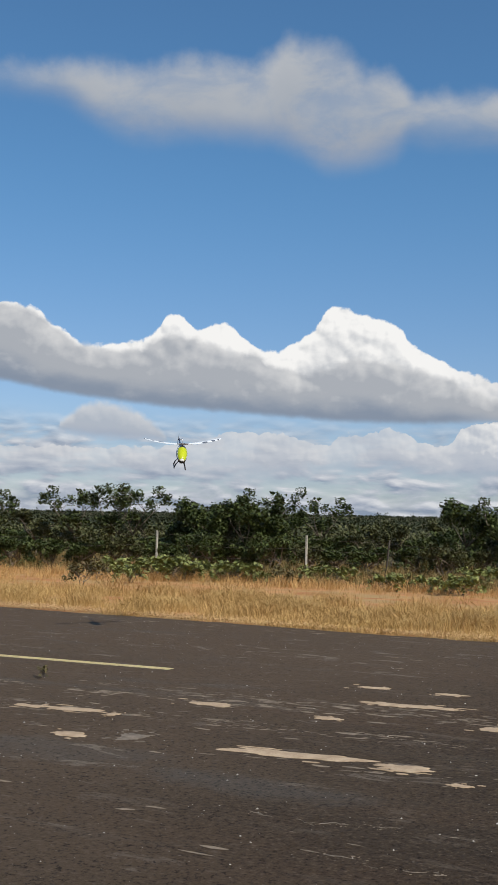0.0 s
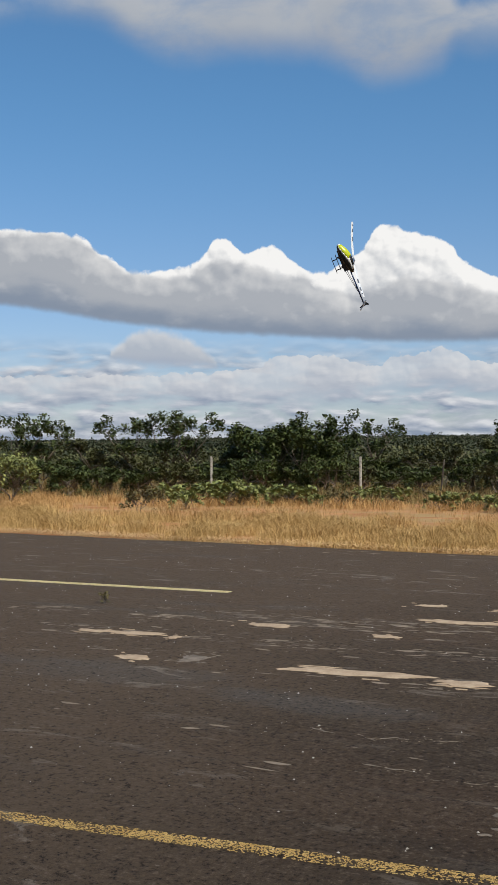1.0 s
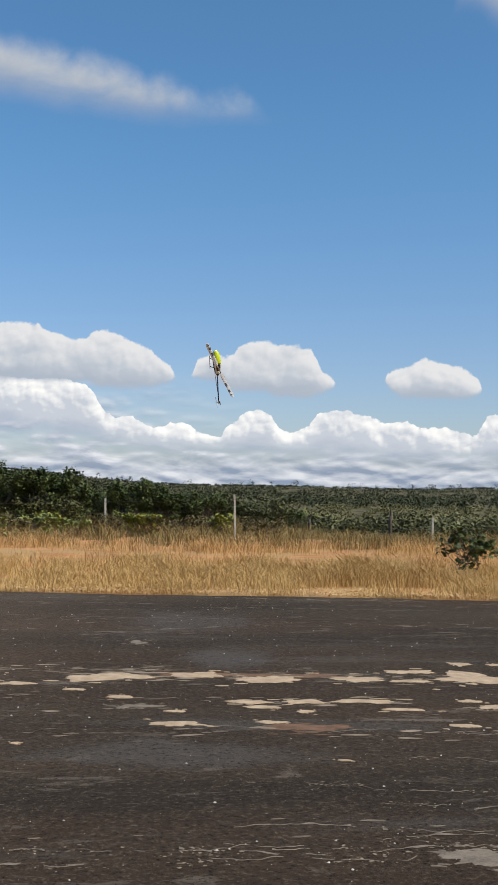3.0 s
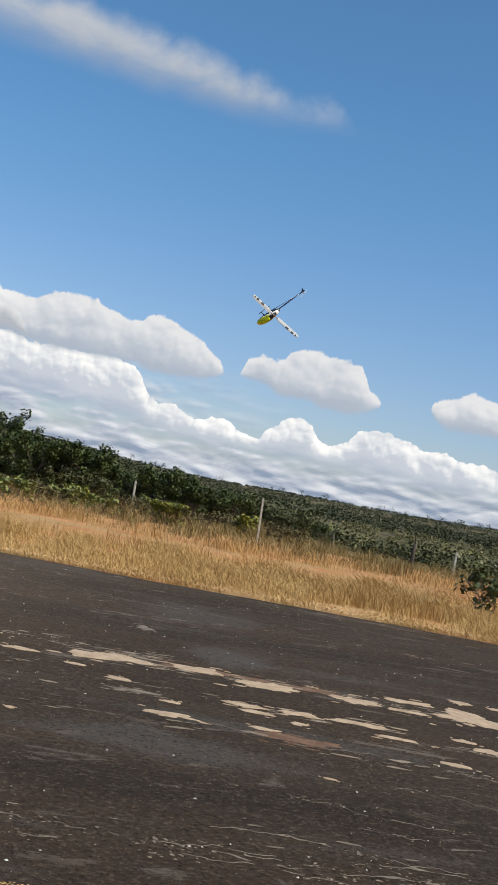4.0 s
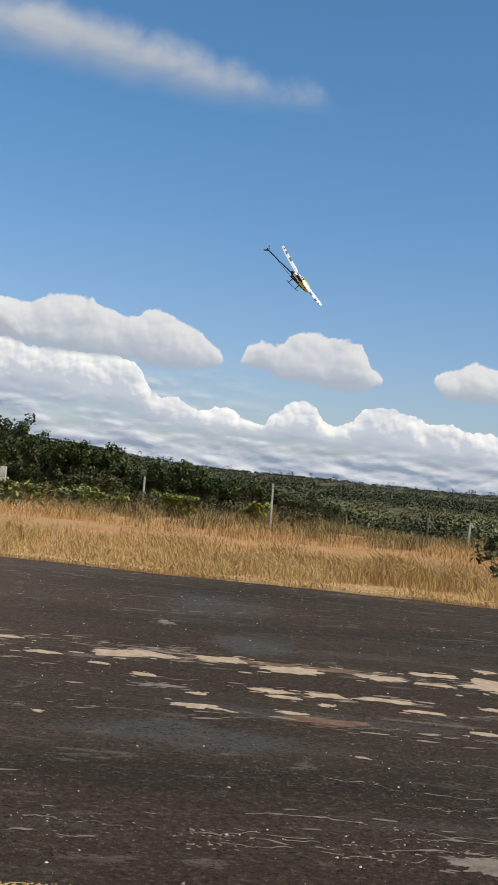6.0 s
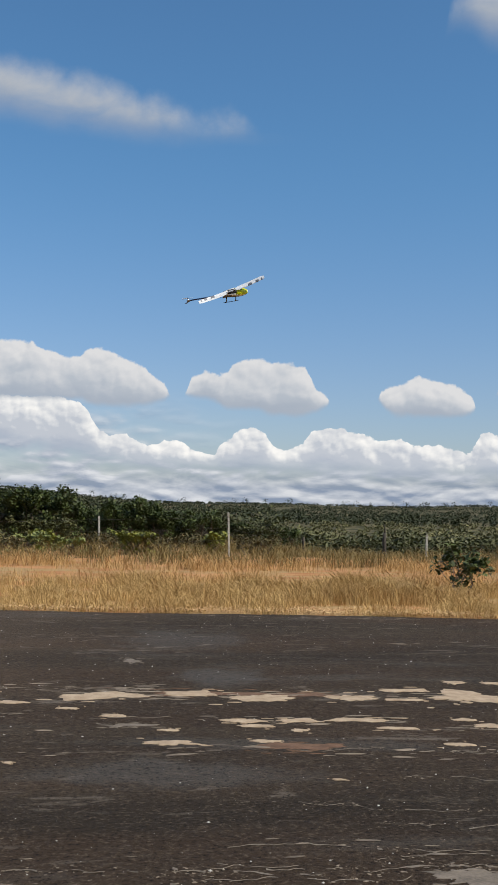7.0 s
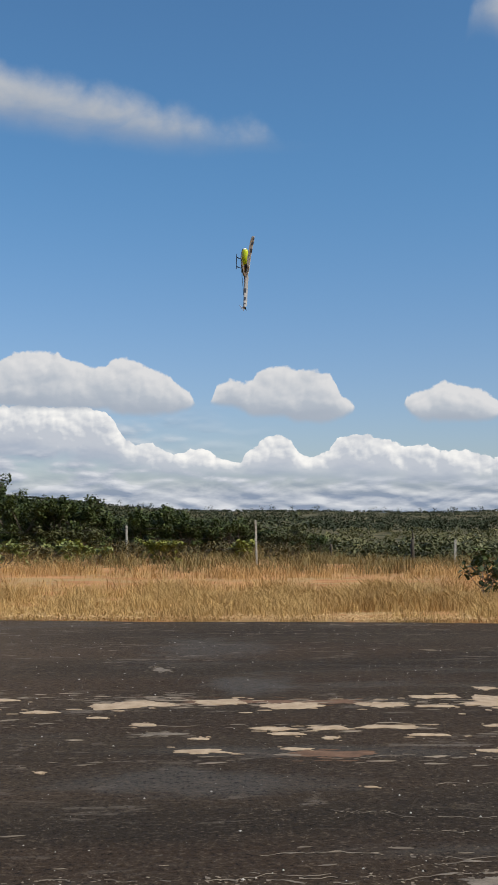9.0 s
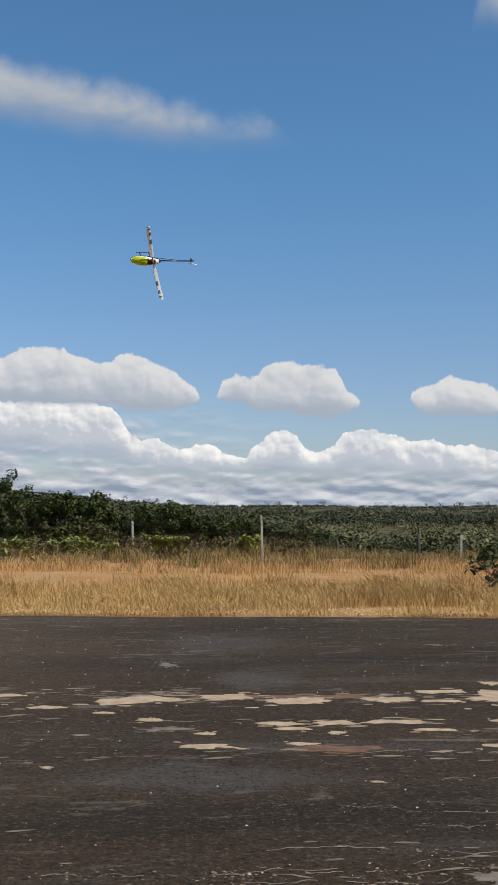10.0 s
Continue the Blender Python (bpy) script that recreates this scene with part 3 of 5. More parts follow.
def land(x, y):
    """Height of the open land: level by the runway, a shallow dip, then a far low ridge."""
    def ease(v, a, b):
        u = min(max((v - a) / (b - a), 0.0), 1.0)
        return u * u * (3 - 2 * u)
    side = x / max(y, 1.0)
    east, open_side = ease(side, -0.02, 0.14), ease(side, -0.24, -0.04)
    z = -0.7 * ease(y, 36, 46) * east - (1.9 * ease(y, 46, 110) + 5.2 * ease(y, 100, 230)) * (0.2 + 0.8 * open_side)
    z += (13.5 + 15.5 * (1 - open_side) + 3.5 * ease(side, 0.17, 0.24)) * min(max((y - 300) / 1400, 0.0), 1.1)
    if y > 20:
        k = min((y - 20) / 60, 1.0)
        z += k * 0.25 * noise.noise((x * 0.05, y * 0.05, 0.0)) + min(y / 900, 1.2) * 1.6 * noise.noise((x * 0.004, y * 0.004, 3.0))
    return z


def build_ground():
    ys = [-400, -150, -60, -25, -8, 4, 10, 14, 16.5] + list(np.arange(17.2, 40, 0.8)) + list(np.arange(40, 110, 4)) + list(np.geomspace(112, 4200, 46))
    xs = np.concatenate([-np.geomspace(4200, 62, 24), np.arange(-60, 30.1, 1.5), np.geomspace(32, 4200, 26)])
    verts = [(x, y, land(x, y) if y > 17 else (-0.02 if y > -300 else -0.5)) for y in ys for x in xs]
    n = len(xs)
    faces = [(j * n + i, j * n + i + 1, (j + 1) * n + i + 1, (j + 1) * n + i) for j in range(len(ys) - 1) for i in range(n - 1)]
    ob = new("ground", mesh_of("ground", verts, faces, GROUND, smooth=True))
    tagged(ob, "reddish savanna soil with dry straw reaching the horizon", "ground", kind="structure")


def build_runway():
    rng = random.Random(4)
    xs = np.arange(-130, 130.1, 0.35)
    far = []
    for x in xs:
        far.append(EDGE + 0.16 * noise.noise((x * 0.35, 0, 0)) + 0.10 * noise.noise((x * 1.7, 5, 0)) + 0.05 * rng.uniform(-1, 1))
    verts, faces = [], []
    for x, y in zip(xs, far):
        verts += [(x, -14, 0.012), (x, 0, 0.012), (x, 9, 0.012), (x, y, 0.012), (x, y + 0.02, -0.05)]
    for i in range(len(xs) - 1):
        for j in range(4):
            faces.append((i * 5 + j, i * 5 + 5 + j, i * 5 + 6 + j, i * 5 + 1 + j))
    ob = new("runway", mesh_of("runway", verts, faces, ASPHALT))
    tagged(ob, "worn dark asphalt runway with grey streaks and grit", "runway", kind="structure")


def blob(name, x, y, length, width, turn, mat, seed, z=0.017, sides=64, ragged=0.45, flecks=6):
    """A thin irregular sheet lying on the asphalt, drawn out along the strip, with loose flecks round it."""
    rng = random.Random(seed)
    ca, sa = math.cos(radians(turn)), math.sin(radians(turn))
    verts, faces = [], []

    def sheet(cx, cy, l, w, n, key):
        top = []
        for i in range(n):
            a = 2 * math.pi * i / n
            c, s = math.cos(a), math.sin(a)
            r = 1 + ragged * noise.noise((c * 1.3 + key * 3.1, s * 1.3, key)) + 0.6 * ragged * noise.noise((c * 4 + key, s * 4, 7.0)) + 0.4 * ragged * noise.noise((c * 11 + key, s * 11, 3.0))
            sag = 0.25 * w * noise.noise((c * 1.1 + key, 4.0, key))
            top.append((math.copysign(abs(c) ** 0.85, c) * r * l / 2, s * r * w / 2 + sag))
        put = lambda p, k: (cx + ca * p[0] * k - sa * p[1] * k, cy + sa * p[0] * k + ca * p[1] * k)
        q = len(verts)
        verts.extend([(*put(p, 1.0), 0.0125) for p in top] + [(*put(p, 0.93), z) for p in top] + [(cx, cy, z + 0.002)])
        faces.extend([(q + i, q + (i + 1) % n, q + n + (i + 1) % n, q + n + i) for i in range(n)])
        faces.extend([(q + n + i, q + n + (i + 1) % n, q + 2 * n) for i in range(n)])
    sheet(x, y, length, width, sides, seed)
    for i in range(flecks):
        u, v = rng.uniform(-0.85, 0.85) * length, rng.choice((-1, 1)) * width * rng.uniform(0.45, 1.1)
        k = rng.uniform(0.06, 0.3)
        sheet(x + ca * u - sa * v, y + sa * u + ca * v, length * k, width * rng.uniform(0.05, 0.14), 16, seed + 0.37 * i + 0.1)
    return new(name, mesh_of(name, verts, faces, mat))


PATCH_EAST = [(-1.03, 9.5, 0.72, 0.39, 4), (-0.24, 9.68, 0.45, 0.34, 1), (0.37, 9.5, 0.55, 0.39, 1), (1.14, 9.6, 0.43, 0.34, 1),
              (1.68, 10.03, 0.42, 0.22, 2), (1.61, 9.53, 0.32, 0.14, 1), (2.21, 9.72, 0.66, 0.66, 1), (2.25, 10.53, 0.21, 0.17, 2),
              (2.59, 10.51, 0.19, 0.14, 2), (-0.83, 8.62, 0.22, 0.14, 1), (0.18, 8.49, 0.36, 0.15, 1), (0.28, 8.3, 0.25, 0.13, 1),
              (0.61, 8.54, 0.33, 0.18, 1), (1.09, 8.59, 0.45, 0.18, 1), (1.33, 8.29, 0.34, 0.11, 1), (0.59, 8.16, 0.12, 0.12, 1)]
PATCH_MID = [(-0.37, 8.1, 0.15, 0.08, 1), (1.93, 8.66, 0.17, 0.12, 1), (2.06, 8.44, 0.2, 0.18, 1), (-0.33, 7.67, 0.34, 0.16, 1),
             (0.33, 7.77, 0.2, 0.09, 1), (1.69, 7.75, 0.19, 0.13, 1), (-1.22, 8.9, 0.17, 0.1, 1), (-1.75, 9.16, 0.16, 0.1, 1),
             (0.73, 6.71, 0.08, 0.04, 1), (-1.33, 7.03, 0.07, 0.06, 1), (-3.43, 10.1, 0.87, 0.21, 6), (-2.4, 9.33, 0.35, 0.23, 6),
             (-2.09, 7.13, 0.17, 0.1, 8), (-3.86, 8.99, 0.18, 0.15, 7), (-2.19, 9.7, 0.34, 0.15, 6), (-1.73, 9.12, 0.29, 0.11, 7)]
PATCH_WEST = [(-3.38, 7.4, 1.12, 0.24, 9), (-2.58, 7.43, 0.34, 0.24, 9), (-5.89, 8.07, 0.48, 0.2, 9), (-6.31, 7.99, 0.34, 0.15, 9),
              (-5.23, 7.11, 0.24, 0.21, 9), (-3.46, 10.08, 0.75, 0.16, 8), (-5.05, 9.05, 0.40, 0.24, 9), (-3.83, 8.98, 0.23, 0.14, 9),
              (-5.47, 8.06, 0.1, 0.15, 9), (-3.34, 11.05, 0.29, 0.15, 8), (-4.17, 11.04, 0.34, 0.19, 8)]
OCHRE = [(0.56, 7.62, 0.52, 0.20, 1), (-0.1, 9.72, 1.1, 0.22, 2), (0.75, 9.75, 0.6, 0.2, 1)]
GREY_WORN = [(-4.77, 7.3, 0.22, 0.26, 8), (-0.95, 11.67, 0.18, 0.25, 2), (-0.75, 8.24, 0.23, 0.1, 1), (-0.59, 8.28, 0.22, 0.1, 1),
             (1.18, 4.97, 0.34, 0.20, 0), (-1.3, 4.83, 0.30, 0.25, 10)]


def build_runway_marks():
    n = 1
    for rows in (PATCH_EAST, PATCH_MID, PATCH_WEST):
        for x, y, l, w, a in rows:
            ob = blob("sand_patch", x, y, l * 1.03, w * 0.8, a, SAND, n, ragged=0.55, flecks=3)
            tagged(ob, "pale windblown sand drift on the asphalt", "sand patch", "sand patches")
            n += 1
    for x, y, l, w, a in GREY_WORN:
        ob = blob("worn_patch", x, y, l, w, a, DUST, n, z=0.0145, ragged=0.7, flecks=14)
        tagged(ob, "dusty worn grey patch in the asphalt", "worn patch", "worn patches")
        n += 1

    for x, y, l, w, a in OCHRE:
        ob = blob("earth_patch", x, y, l, w, a, EARTH, n, z=0.0138, ragged=0.7, flecks=10)
        tagged(ob, "reddish-brown earth washed thinly over the asphalt", "earth patch", "earth patches")
        n += 1

    def line(name, a, b, width, mat, flaky, label):
        rng = random.Random(11)
        a, b = Vector((*a, 0.0)), Vector((*b, 0.0))
        way = (b - a).normalized()
        side = Vector((-way.y, way.x, 0))
        verts, faces = [], []
        cell = 0.008 if flaky else 0.03
        steps = int((b - a).length / cell)
        wide = 15
        for i in range(steps):
            for j in range(wide):
                if flaky and 0.9 * noise.noise((i * 0.02, j * 0.12, 2.0)) + 0.5 * noise.noise((i * 0.2, j * 0.5, 9.0)) + rng.uniform(-0.75, 0.75) < 0.22 - 0.42 * (1 - abs(j - 7) / 7):
                    continue
                p = a + way * (i * cell) + side * (width * (j / wide - 0.5))
                q = len(verts)
                e = [rng.uniform(-0.0035, 0.0035) for _ in range(4)]
                for k, (u, v) in enumerate(((0, 0), (cell, 0), (cell, width / wide), (0, width / wide))):
                    c = p + way * (u + e[k]) + side * (v + e[3 - k])
                    verts.append((c.x, c.y, 0.0155))
                faces.append((q, q + 1, q + 2, q + 3))
        ob = new(name, mesh_of(name, verts, faces, mat))
        tagged(ob, label, "line", "runway lines", "structure")
    line("yellow_line", (-9.2, 2.75), (0.6, 4.38), 0.112, YELLOW_LINE, True, "flaking yellow painted line on the asphalt")
    line("centre_line", (-16.0, 10.05), (-6.65, 10.97), 0.17, YELLOW_PALE, False, "faded pale yellow dash on the asphalt")
    # pale cracks filled with dust
    crumbs = []
    for k, (x, y, l) in enumerate(((0.75, 6.1, 1.5), (0.7, 5.35, 1.3), (-0.3, 5.0, 1.6), (0.35, 4.9, 1.1), (1.05, 5.2, 0.6), (-0.75, 4.82, 0.6), (0.2, 5.12, 0.4), (-1.9, 5.3, 0.7), (-2.5, 5.9, 0.9), (1.3, 7.5, 1.5), (1.6, 6.75, 0.9), (1.2, 5.75, 0.7), (0.6, 5.05, 1.6), (1.5, 5.0, 1.0),
                                   (-1.3, 13.9, 3.0), (1.2, 15.2, 3.6), (-2.6, 15.6, 2.5), (2.0, 16.4, 2.2))):
        verts, faces = [], []
        m = int(l / 0.025)
        for i in range(m):
            px = x - l / 2 + i * 0.025
            py = y + 0.16 * noise.noise((px * 1.3, k * 5.0, 0)) + 0.07 * noise.noise((px * 5, k * 5.0, 3)) + 0.035 * noise.noise((px * 15, k * 5.0, 6)) + 0.02 * px
            w = 0.0035 + 0.022 * max(0.0, noise.noise((px * 7.1, k * 3.0, 8)) - 0.05) + 0.004 * noise.noise((px * 31, k, 2))
            crumbs.append((px, py))
            verts += [(px, py - w, 0.0145), (px, py, 0.0165), (px, py + w, 0.0145)]
        for i in range(m - 1):
            if noise.noise((i * 0.17, k * 2.0, 1)) > -0.05:
                faces += [(3 * i, 3 * i + 3, 3 * i + 4, 3 * i + 1), (3 * i + 1, 3 * i + 4, 3 * i + 5, 3 * i + 2)]
        ob = new("crack", mesh_of("crack", verts, faces, DUST))
        tagged(ob, "pale dust-filled crack running along the asphalt", "crack", "cracks", "structure")
    # sand lying in the rough of the asphalt, in bands along the strip
    r = np.random.RandomState(17)
    verts, faces = [], []

    def fleck(x, y, l, w, turn):
        q = len(verts)
        c, s = math.cos(turn), math.sin(turn)
        for i in range(7):
            a = 2 * math.pi * i / 7
            u, v = math.cos(a) * l / 2 * r.uniform(0.6, 1.2), math.sin(a) * w / 2 * r.uniform(0.5, 1.3)
            verts.append((x + c * u - s * v, y + s * u + c * v, 0.0142 + 0.0012 * r.rand()))
        faces.append(tuple(range(q, q + 7)))
    for x, y in crumbs:
        if noise.noise((x * 2.0, y * 2.0, 6.0)) > -0.1:
            for _ in range(2):
                l = 0.006 + 0.022 * r.rand() ** 2
                fleck(x + r.normal() * 0.02, y + r.normal() * 0.035, l, l * r.uniform(0.4, 0.9), r.uniform(0, 3))
    for x0, x1, y0, y1, deep, n in ((-8.5, -0.5, 9.0, 9.9, 0.42, 900), (-7.5, -1.5, 7.9, 8.6, 0.32, 360), (-1.5, 2.9, 9.5, 9.75, 0.30, 240), (-1.4, 2.6, 8.35, 8.5, 0.30, 200),
                                    (-6.5, 2.5, 7.0, 7.6, 0.25, 120), (-9.0, 3.5, 13.0, 13.6, 0.8, 130), (-12.0, 5.0, 16.2, 16.6, 0.35, 260), (-5.0, 1.6, 5.1, 5.6, 0.5, 50)):
        for _ in range(n):
            k = r.rand()
            x = x0 + (x1 - x0) * k
            y = y0 + (y1 - y0) * k + r.normal() * deep * 0.5
            if noise.noise((x * 0.9, y * 2.0, 4.0)) < -0.12:
                continue
            l = 0.02 + 0.22 * r.rand() ** 2.5
            fleck(x, y, l, l * r.uniform(0.10, 0.3) + 0.006, 0.12 + r.normal() * 0.1)
    tagged(new("sand_flecks", mesh_of("sand_flecks", verts, faces, FLECK)), "sandy flecks caught in bands along the asphalt", "sand", kind="stuff")
    # loose grit
    verts, faces = [], []
    r = np.random.RandomState(5)
    for i in range(3000):
        y = 3.9 + 13.0 * r.rand() ** 0.8
        x = r.uniform(-0.95 * y - 1, 0.32 * y + 1)
        s = 0.002 + 0.007 * r.rand() ** 5
        q = len(verts)
        for dx, dy, dz in ((1, 0, 0), (0, 1, 0), (-1, 0, 0), (0, -1, 0), (0, 0, 1)):
            verts.append((x + dx * s * (0.6 + r.rand()), y + dy * s * (0.6 + r.rand()), 0.0125 + dz * s * 0.9))
        faces += [(q, q + 1, q + 4), (q + 1, q + 2, q + 4), (q + 2, q + 3, q + 4), (q + 3, q, q + 4)]
    tagged(new("grit", mesh_of("grit", verts, faces, STONE)), "pale grit and pebbles scattered on the asphalt", "gravel", kind="stuff")


build_ground()
build_runway()
build_runway_marks()


# ---------------------------------------------------------------- grass
def soil_strip(x, y):
    """How bare the ground is: a reddish track runs between two belts of grass."""
    c = 26.0 + 0.5 * math.sin(x * 0.11) + 0.8 * noise.noise((x * 0.2, 1.0, 0))
    w = 2.9 if x < -3 else 2.2
    return max(0.0, 1 - ((y - c) / w) ** 2) ** 0.5 * (0.86 if x < -2 else 0.6) * min(1.0, max(0.1, (x / y + 0.86) * 6))


def build_grass(name, count, y0, y1, mats, seed, tall, label, thin=0.004):
    r = np.random.RandomState(seed)
    verts, faces, index = [], [], []
    made = 0
    while made < count:
        y = r.uniform(y0, y1)
        x = r.uniform(-1.08 * y - 1, 0.34 * y + 1)
        clump = noise.noise((x * 0.9, y * 0.9, seed)) + 0.6 * noise.noise((x * 0.25, y * 0.4, seed + 4))
        if r.rand() < soil_strip(x, y) or r.rand() > 0.42 + 1.6 * clump:
            made += 0.15
            continue
        base = land(x, y)
        h0 = tall * (0.72 + 1.15 * clump) * min(1.0, 0.35 + (y - EDGE) * 0.55) * (1 - 0.6 * soil_strip(x, y))
        for _ in range(r.randint(5, 9)):
            bx, by = x + r.normal() * 0.11, y + r.normal() * 0.11
            h = max(0.07, h0 * r.uniform(0.35, 1.15)) * (1.45 if r.rand() < 0.03 else 1.0)
            a = r.uniform(0, 2 * np.pi)
            lean = r.uniform(0.15, 1.1) * h
            dx, dy = math.cos(a) * lean, math.sin(a) * lean
            w = thin * r.uniform(0.7, 1.6)
            sx, sy = w * math.cos(a + 1.2), w * math.sin(a + 1.2)
            q = len(verts)
            verts += [(bx - sx, by - sy, base - 0.02), (bx + sx, by + sy, base - 0.02),
                      (bx + dx * 0.35 + sx, by + dy * 0.35 + sy, base + h * 0.6), (bx + dx * 0.35 - sx, by + dy * 0.35 - sy, base + h * 0.6),
                      (bx + dx + sx * 0.5, by + dy + sy * 0.5, base + h), (bx + dx - sx * 0.5, by + dy - sy * 0.5, base + h * 0.98)]
            faces += [(q, q + 1, q + 2, q + 3), (q + 3, q + 2, q + 4, q + 5)]
            made += 1
    tagged(new(name, bulk(name, verts, faces, mats)), label, "grass", kind="stuff")


build_grass("dry_grass_belt", 155000, 16.95, 22.6, STRAW, 1, 0.24, "tall dry straw-coloured grass beside the runway", 0.0022)
build_grass("dry_grass_field", 42000, 21.6, 31.5, STRAW_RED, 2, 0.26, "dry golden grass around a bare soil track", 0.0035)
build_grass("greenish_grass", 60000, 30.0, 50.0, STRAW_GREEN, 3, 0.37, "half-dry grass with green among it by the fence", 0.005)


def build_litter():
    r = np.random.RandomState(9)
    n = 26000
    y = EDGE + 0.03 + np.abs(r.normal(0, 0.5, n))
    x = r.uniform(-24, 9, n)
    a, s = r.uniform(0, 6.28, n), r.uniform(0.012, 0.035, n)
    z = 0.01 + r.rand(n) * 0.07
    ca, sa = np.cos(a) * s, np.sin(a) * s
    t = r.uniform(-0.6, 0.6, n) * s
    v = np.stack([np.stack([x + ca, y + sa, z + t], 1), np.stack([x - sa * 0.4, y + ca * 0.4, z], 1),
                  np.stack([x - ca, y - sa, z - t * 0.5 + 0.01], 1), np.stack([x + sa * 0.4, y - ca * 0.4, z], 1)], 1).reshape(-1, 3)
    tagged(new("straw_litter", bulk("straw_litter", v, np.arange(4 * n).reshape(-1, 4), LITTER)),
           "broken dry straw and leaves along the asphalt edge", "litter", kind="stuff")


build_litter()


# ---------------------------------------------------------------- trees and shrubs
def leaf_cloud(r, centres, count, size, spread):
    """Small folded leaves round limb ends."""
    c = centres[r.randint(len(centres), size=count)]
    at = c + np.clip(r.normal(size=(count, 3)), -1.5, 1.5) * spread
    a, tilt = r.uniform(0, 6.28, count), r.uniform(-0.9, 0.9, count)
    s = size * r.uniform(0.6, 1.4, count)
    d = np.stack([np.cos(a) * np.cos(tilt), np.sin(a) * np.cos(tilt), np.sin(tilt)], 1)
    e = np.stack([-np.sin(a), np.cos(a), r.uniform(-0.5, 0.5, count)], 1)
    d, e = d * s[:, None], e * (s * 0.42)[:, None]
    drop = np.zeros((count, 3))
    drop[:, 2] = -0.25 * s
    v = np.stack([at - d * 0.6, at + e, at + d * 0.6 + drop, at - e], 1).reshape(-1, 3)
    return v, np.arange(4 * count).reshape(-1, 4)


def woody_plant(name, seed, height, width, leaves, leaf, mat, label, category, open_crown=0.0, m=None, low=0.15, trunk=0.045):
    """A trunk with forking limbs and a loose crown of leaves in clumps."""
    rng, r = random.Random(seed), np.random.RandomState(seed)
    ob = empty(name, m or Matrix(), label, category, "savanna trees" if category == "tree" else "roadside shrubs")
    bm = bmesh.new()
    tips = []
    stems = 1 if category == "tree" else 4
    for s in range(stems):
        a0 = rng.uniform(0, 6.28)
        spread = 0.10 if stems == 1 else 0.35
        fork = Vector((math.cos(a0) * spread * width * 0.5, math.sin(a0) * spread * width * 0.5, height * (0.40 if stems == 1 else 0.3)))
        bend = Vector((rng.uniform(-1, 1), rng.uniform(-1, 1), 0)) * 0.08 * height
        tube(bm, [(0, 0, -0.1), fork * 0.5 + bend, fork], [trunk, trunk * 0.8, trunk * 0.6], 7)
        limbs = 6 if stems == 1 else 3
        for i in range(limbs):
            a = a0 + 6.28 * i / limbs + rng.uniform(-0.4, 0.4)
            reach = width * 0.5 * rng.uniform(0.45, 0.95)
            top = height * rng.uniform(0.62, 0.98)
            end = Vector((math.cos(a) * reach, math.sin(a) * reach, top))
            mid = fork.lerp(end, 0.5) + Vector((rng.uniform(-1, 1), rng.uniform(-1, 1), rng.uniform(-0.5, 1))) * 0.09 * height
            tube(bm, [fork, mid, end], [trunk * 0.5, trunk * 0.36, trunk * 0.14], 5)
            tips += [end, mid.lerp(end, 0.5)]
            for j in range(3):
                p = mid.lerp(end, rng.uniform(0.1, 0.9))
                q = p + Vector((rng.uniform(-1, 1), rng.uniform(-1, 1), rng.uniform(-0.2, 0.9))) * 0.17 * height
                tube(bm, [p, q], [trunk * 0.2, trunk * 0.08], 4)
                tips.append(q)
    if low < 0.3 and open_crown < 0.8:
        for i in range(10):
            a = rng.uniform(0, 6.28)
            tips.append(Vector((math.cos(a) * width * 0.42, math.sin(a) * width * 0.42, height * rng.uniform(low, 0.6))))
    part("trunk", bm, BARK, ob)
    c = np.array([tuple(t) for t in tips])
    c = c[r.rand(len(c)) > min(open_crown, 1.0) * 0.5]
    v, f = leaf_cloud(r, c, leaves, leaf, 0.068 * height * (1 - 0.3 * open_crown))
    v[:, 2] = np.maximum(v[:, 2], 0.02)
    crown = new("crown", bulk("crown", v, f, mat))
    crown.parent = ob
    return ob


def place(x, y, turn=0.0, scale=1.0):
    return Matrix.Translation((x, y, land(x, y))) @ Matrix.Rotation(turn, 4, "Z") @ Matrix.Scale(scale, 4)


def polar(az, dist):
    return math.sin(radians(az)) * dist, math.cos(radians(az)) * dist


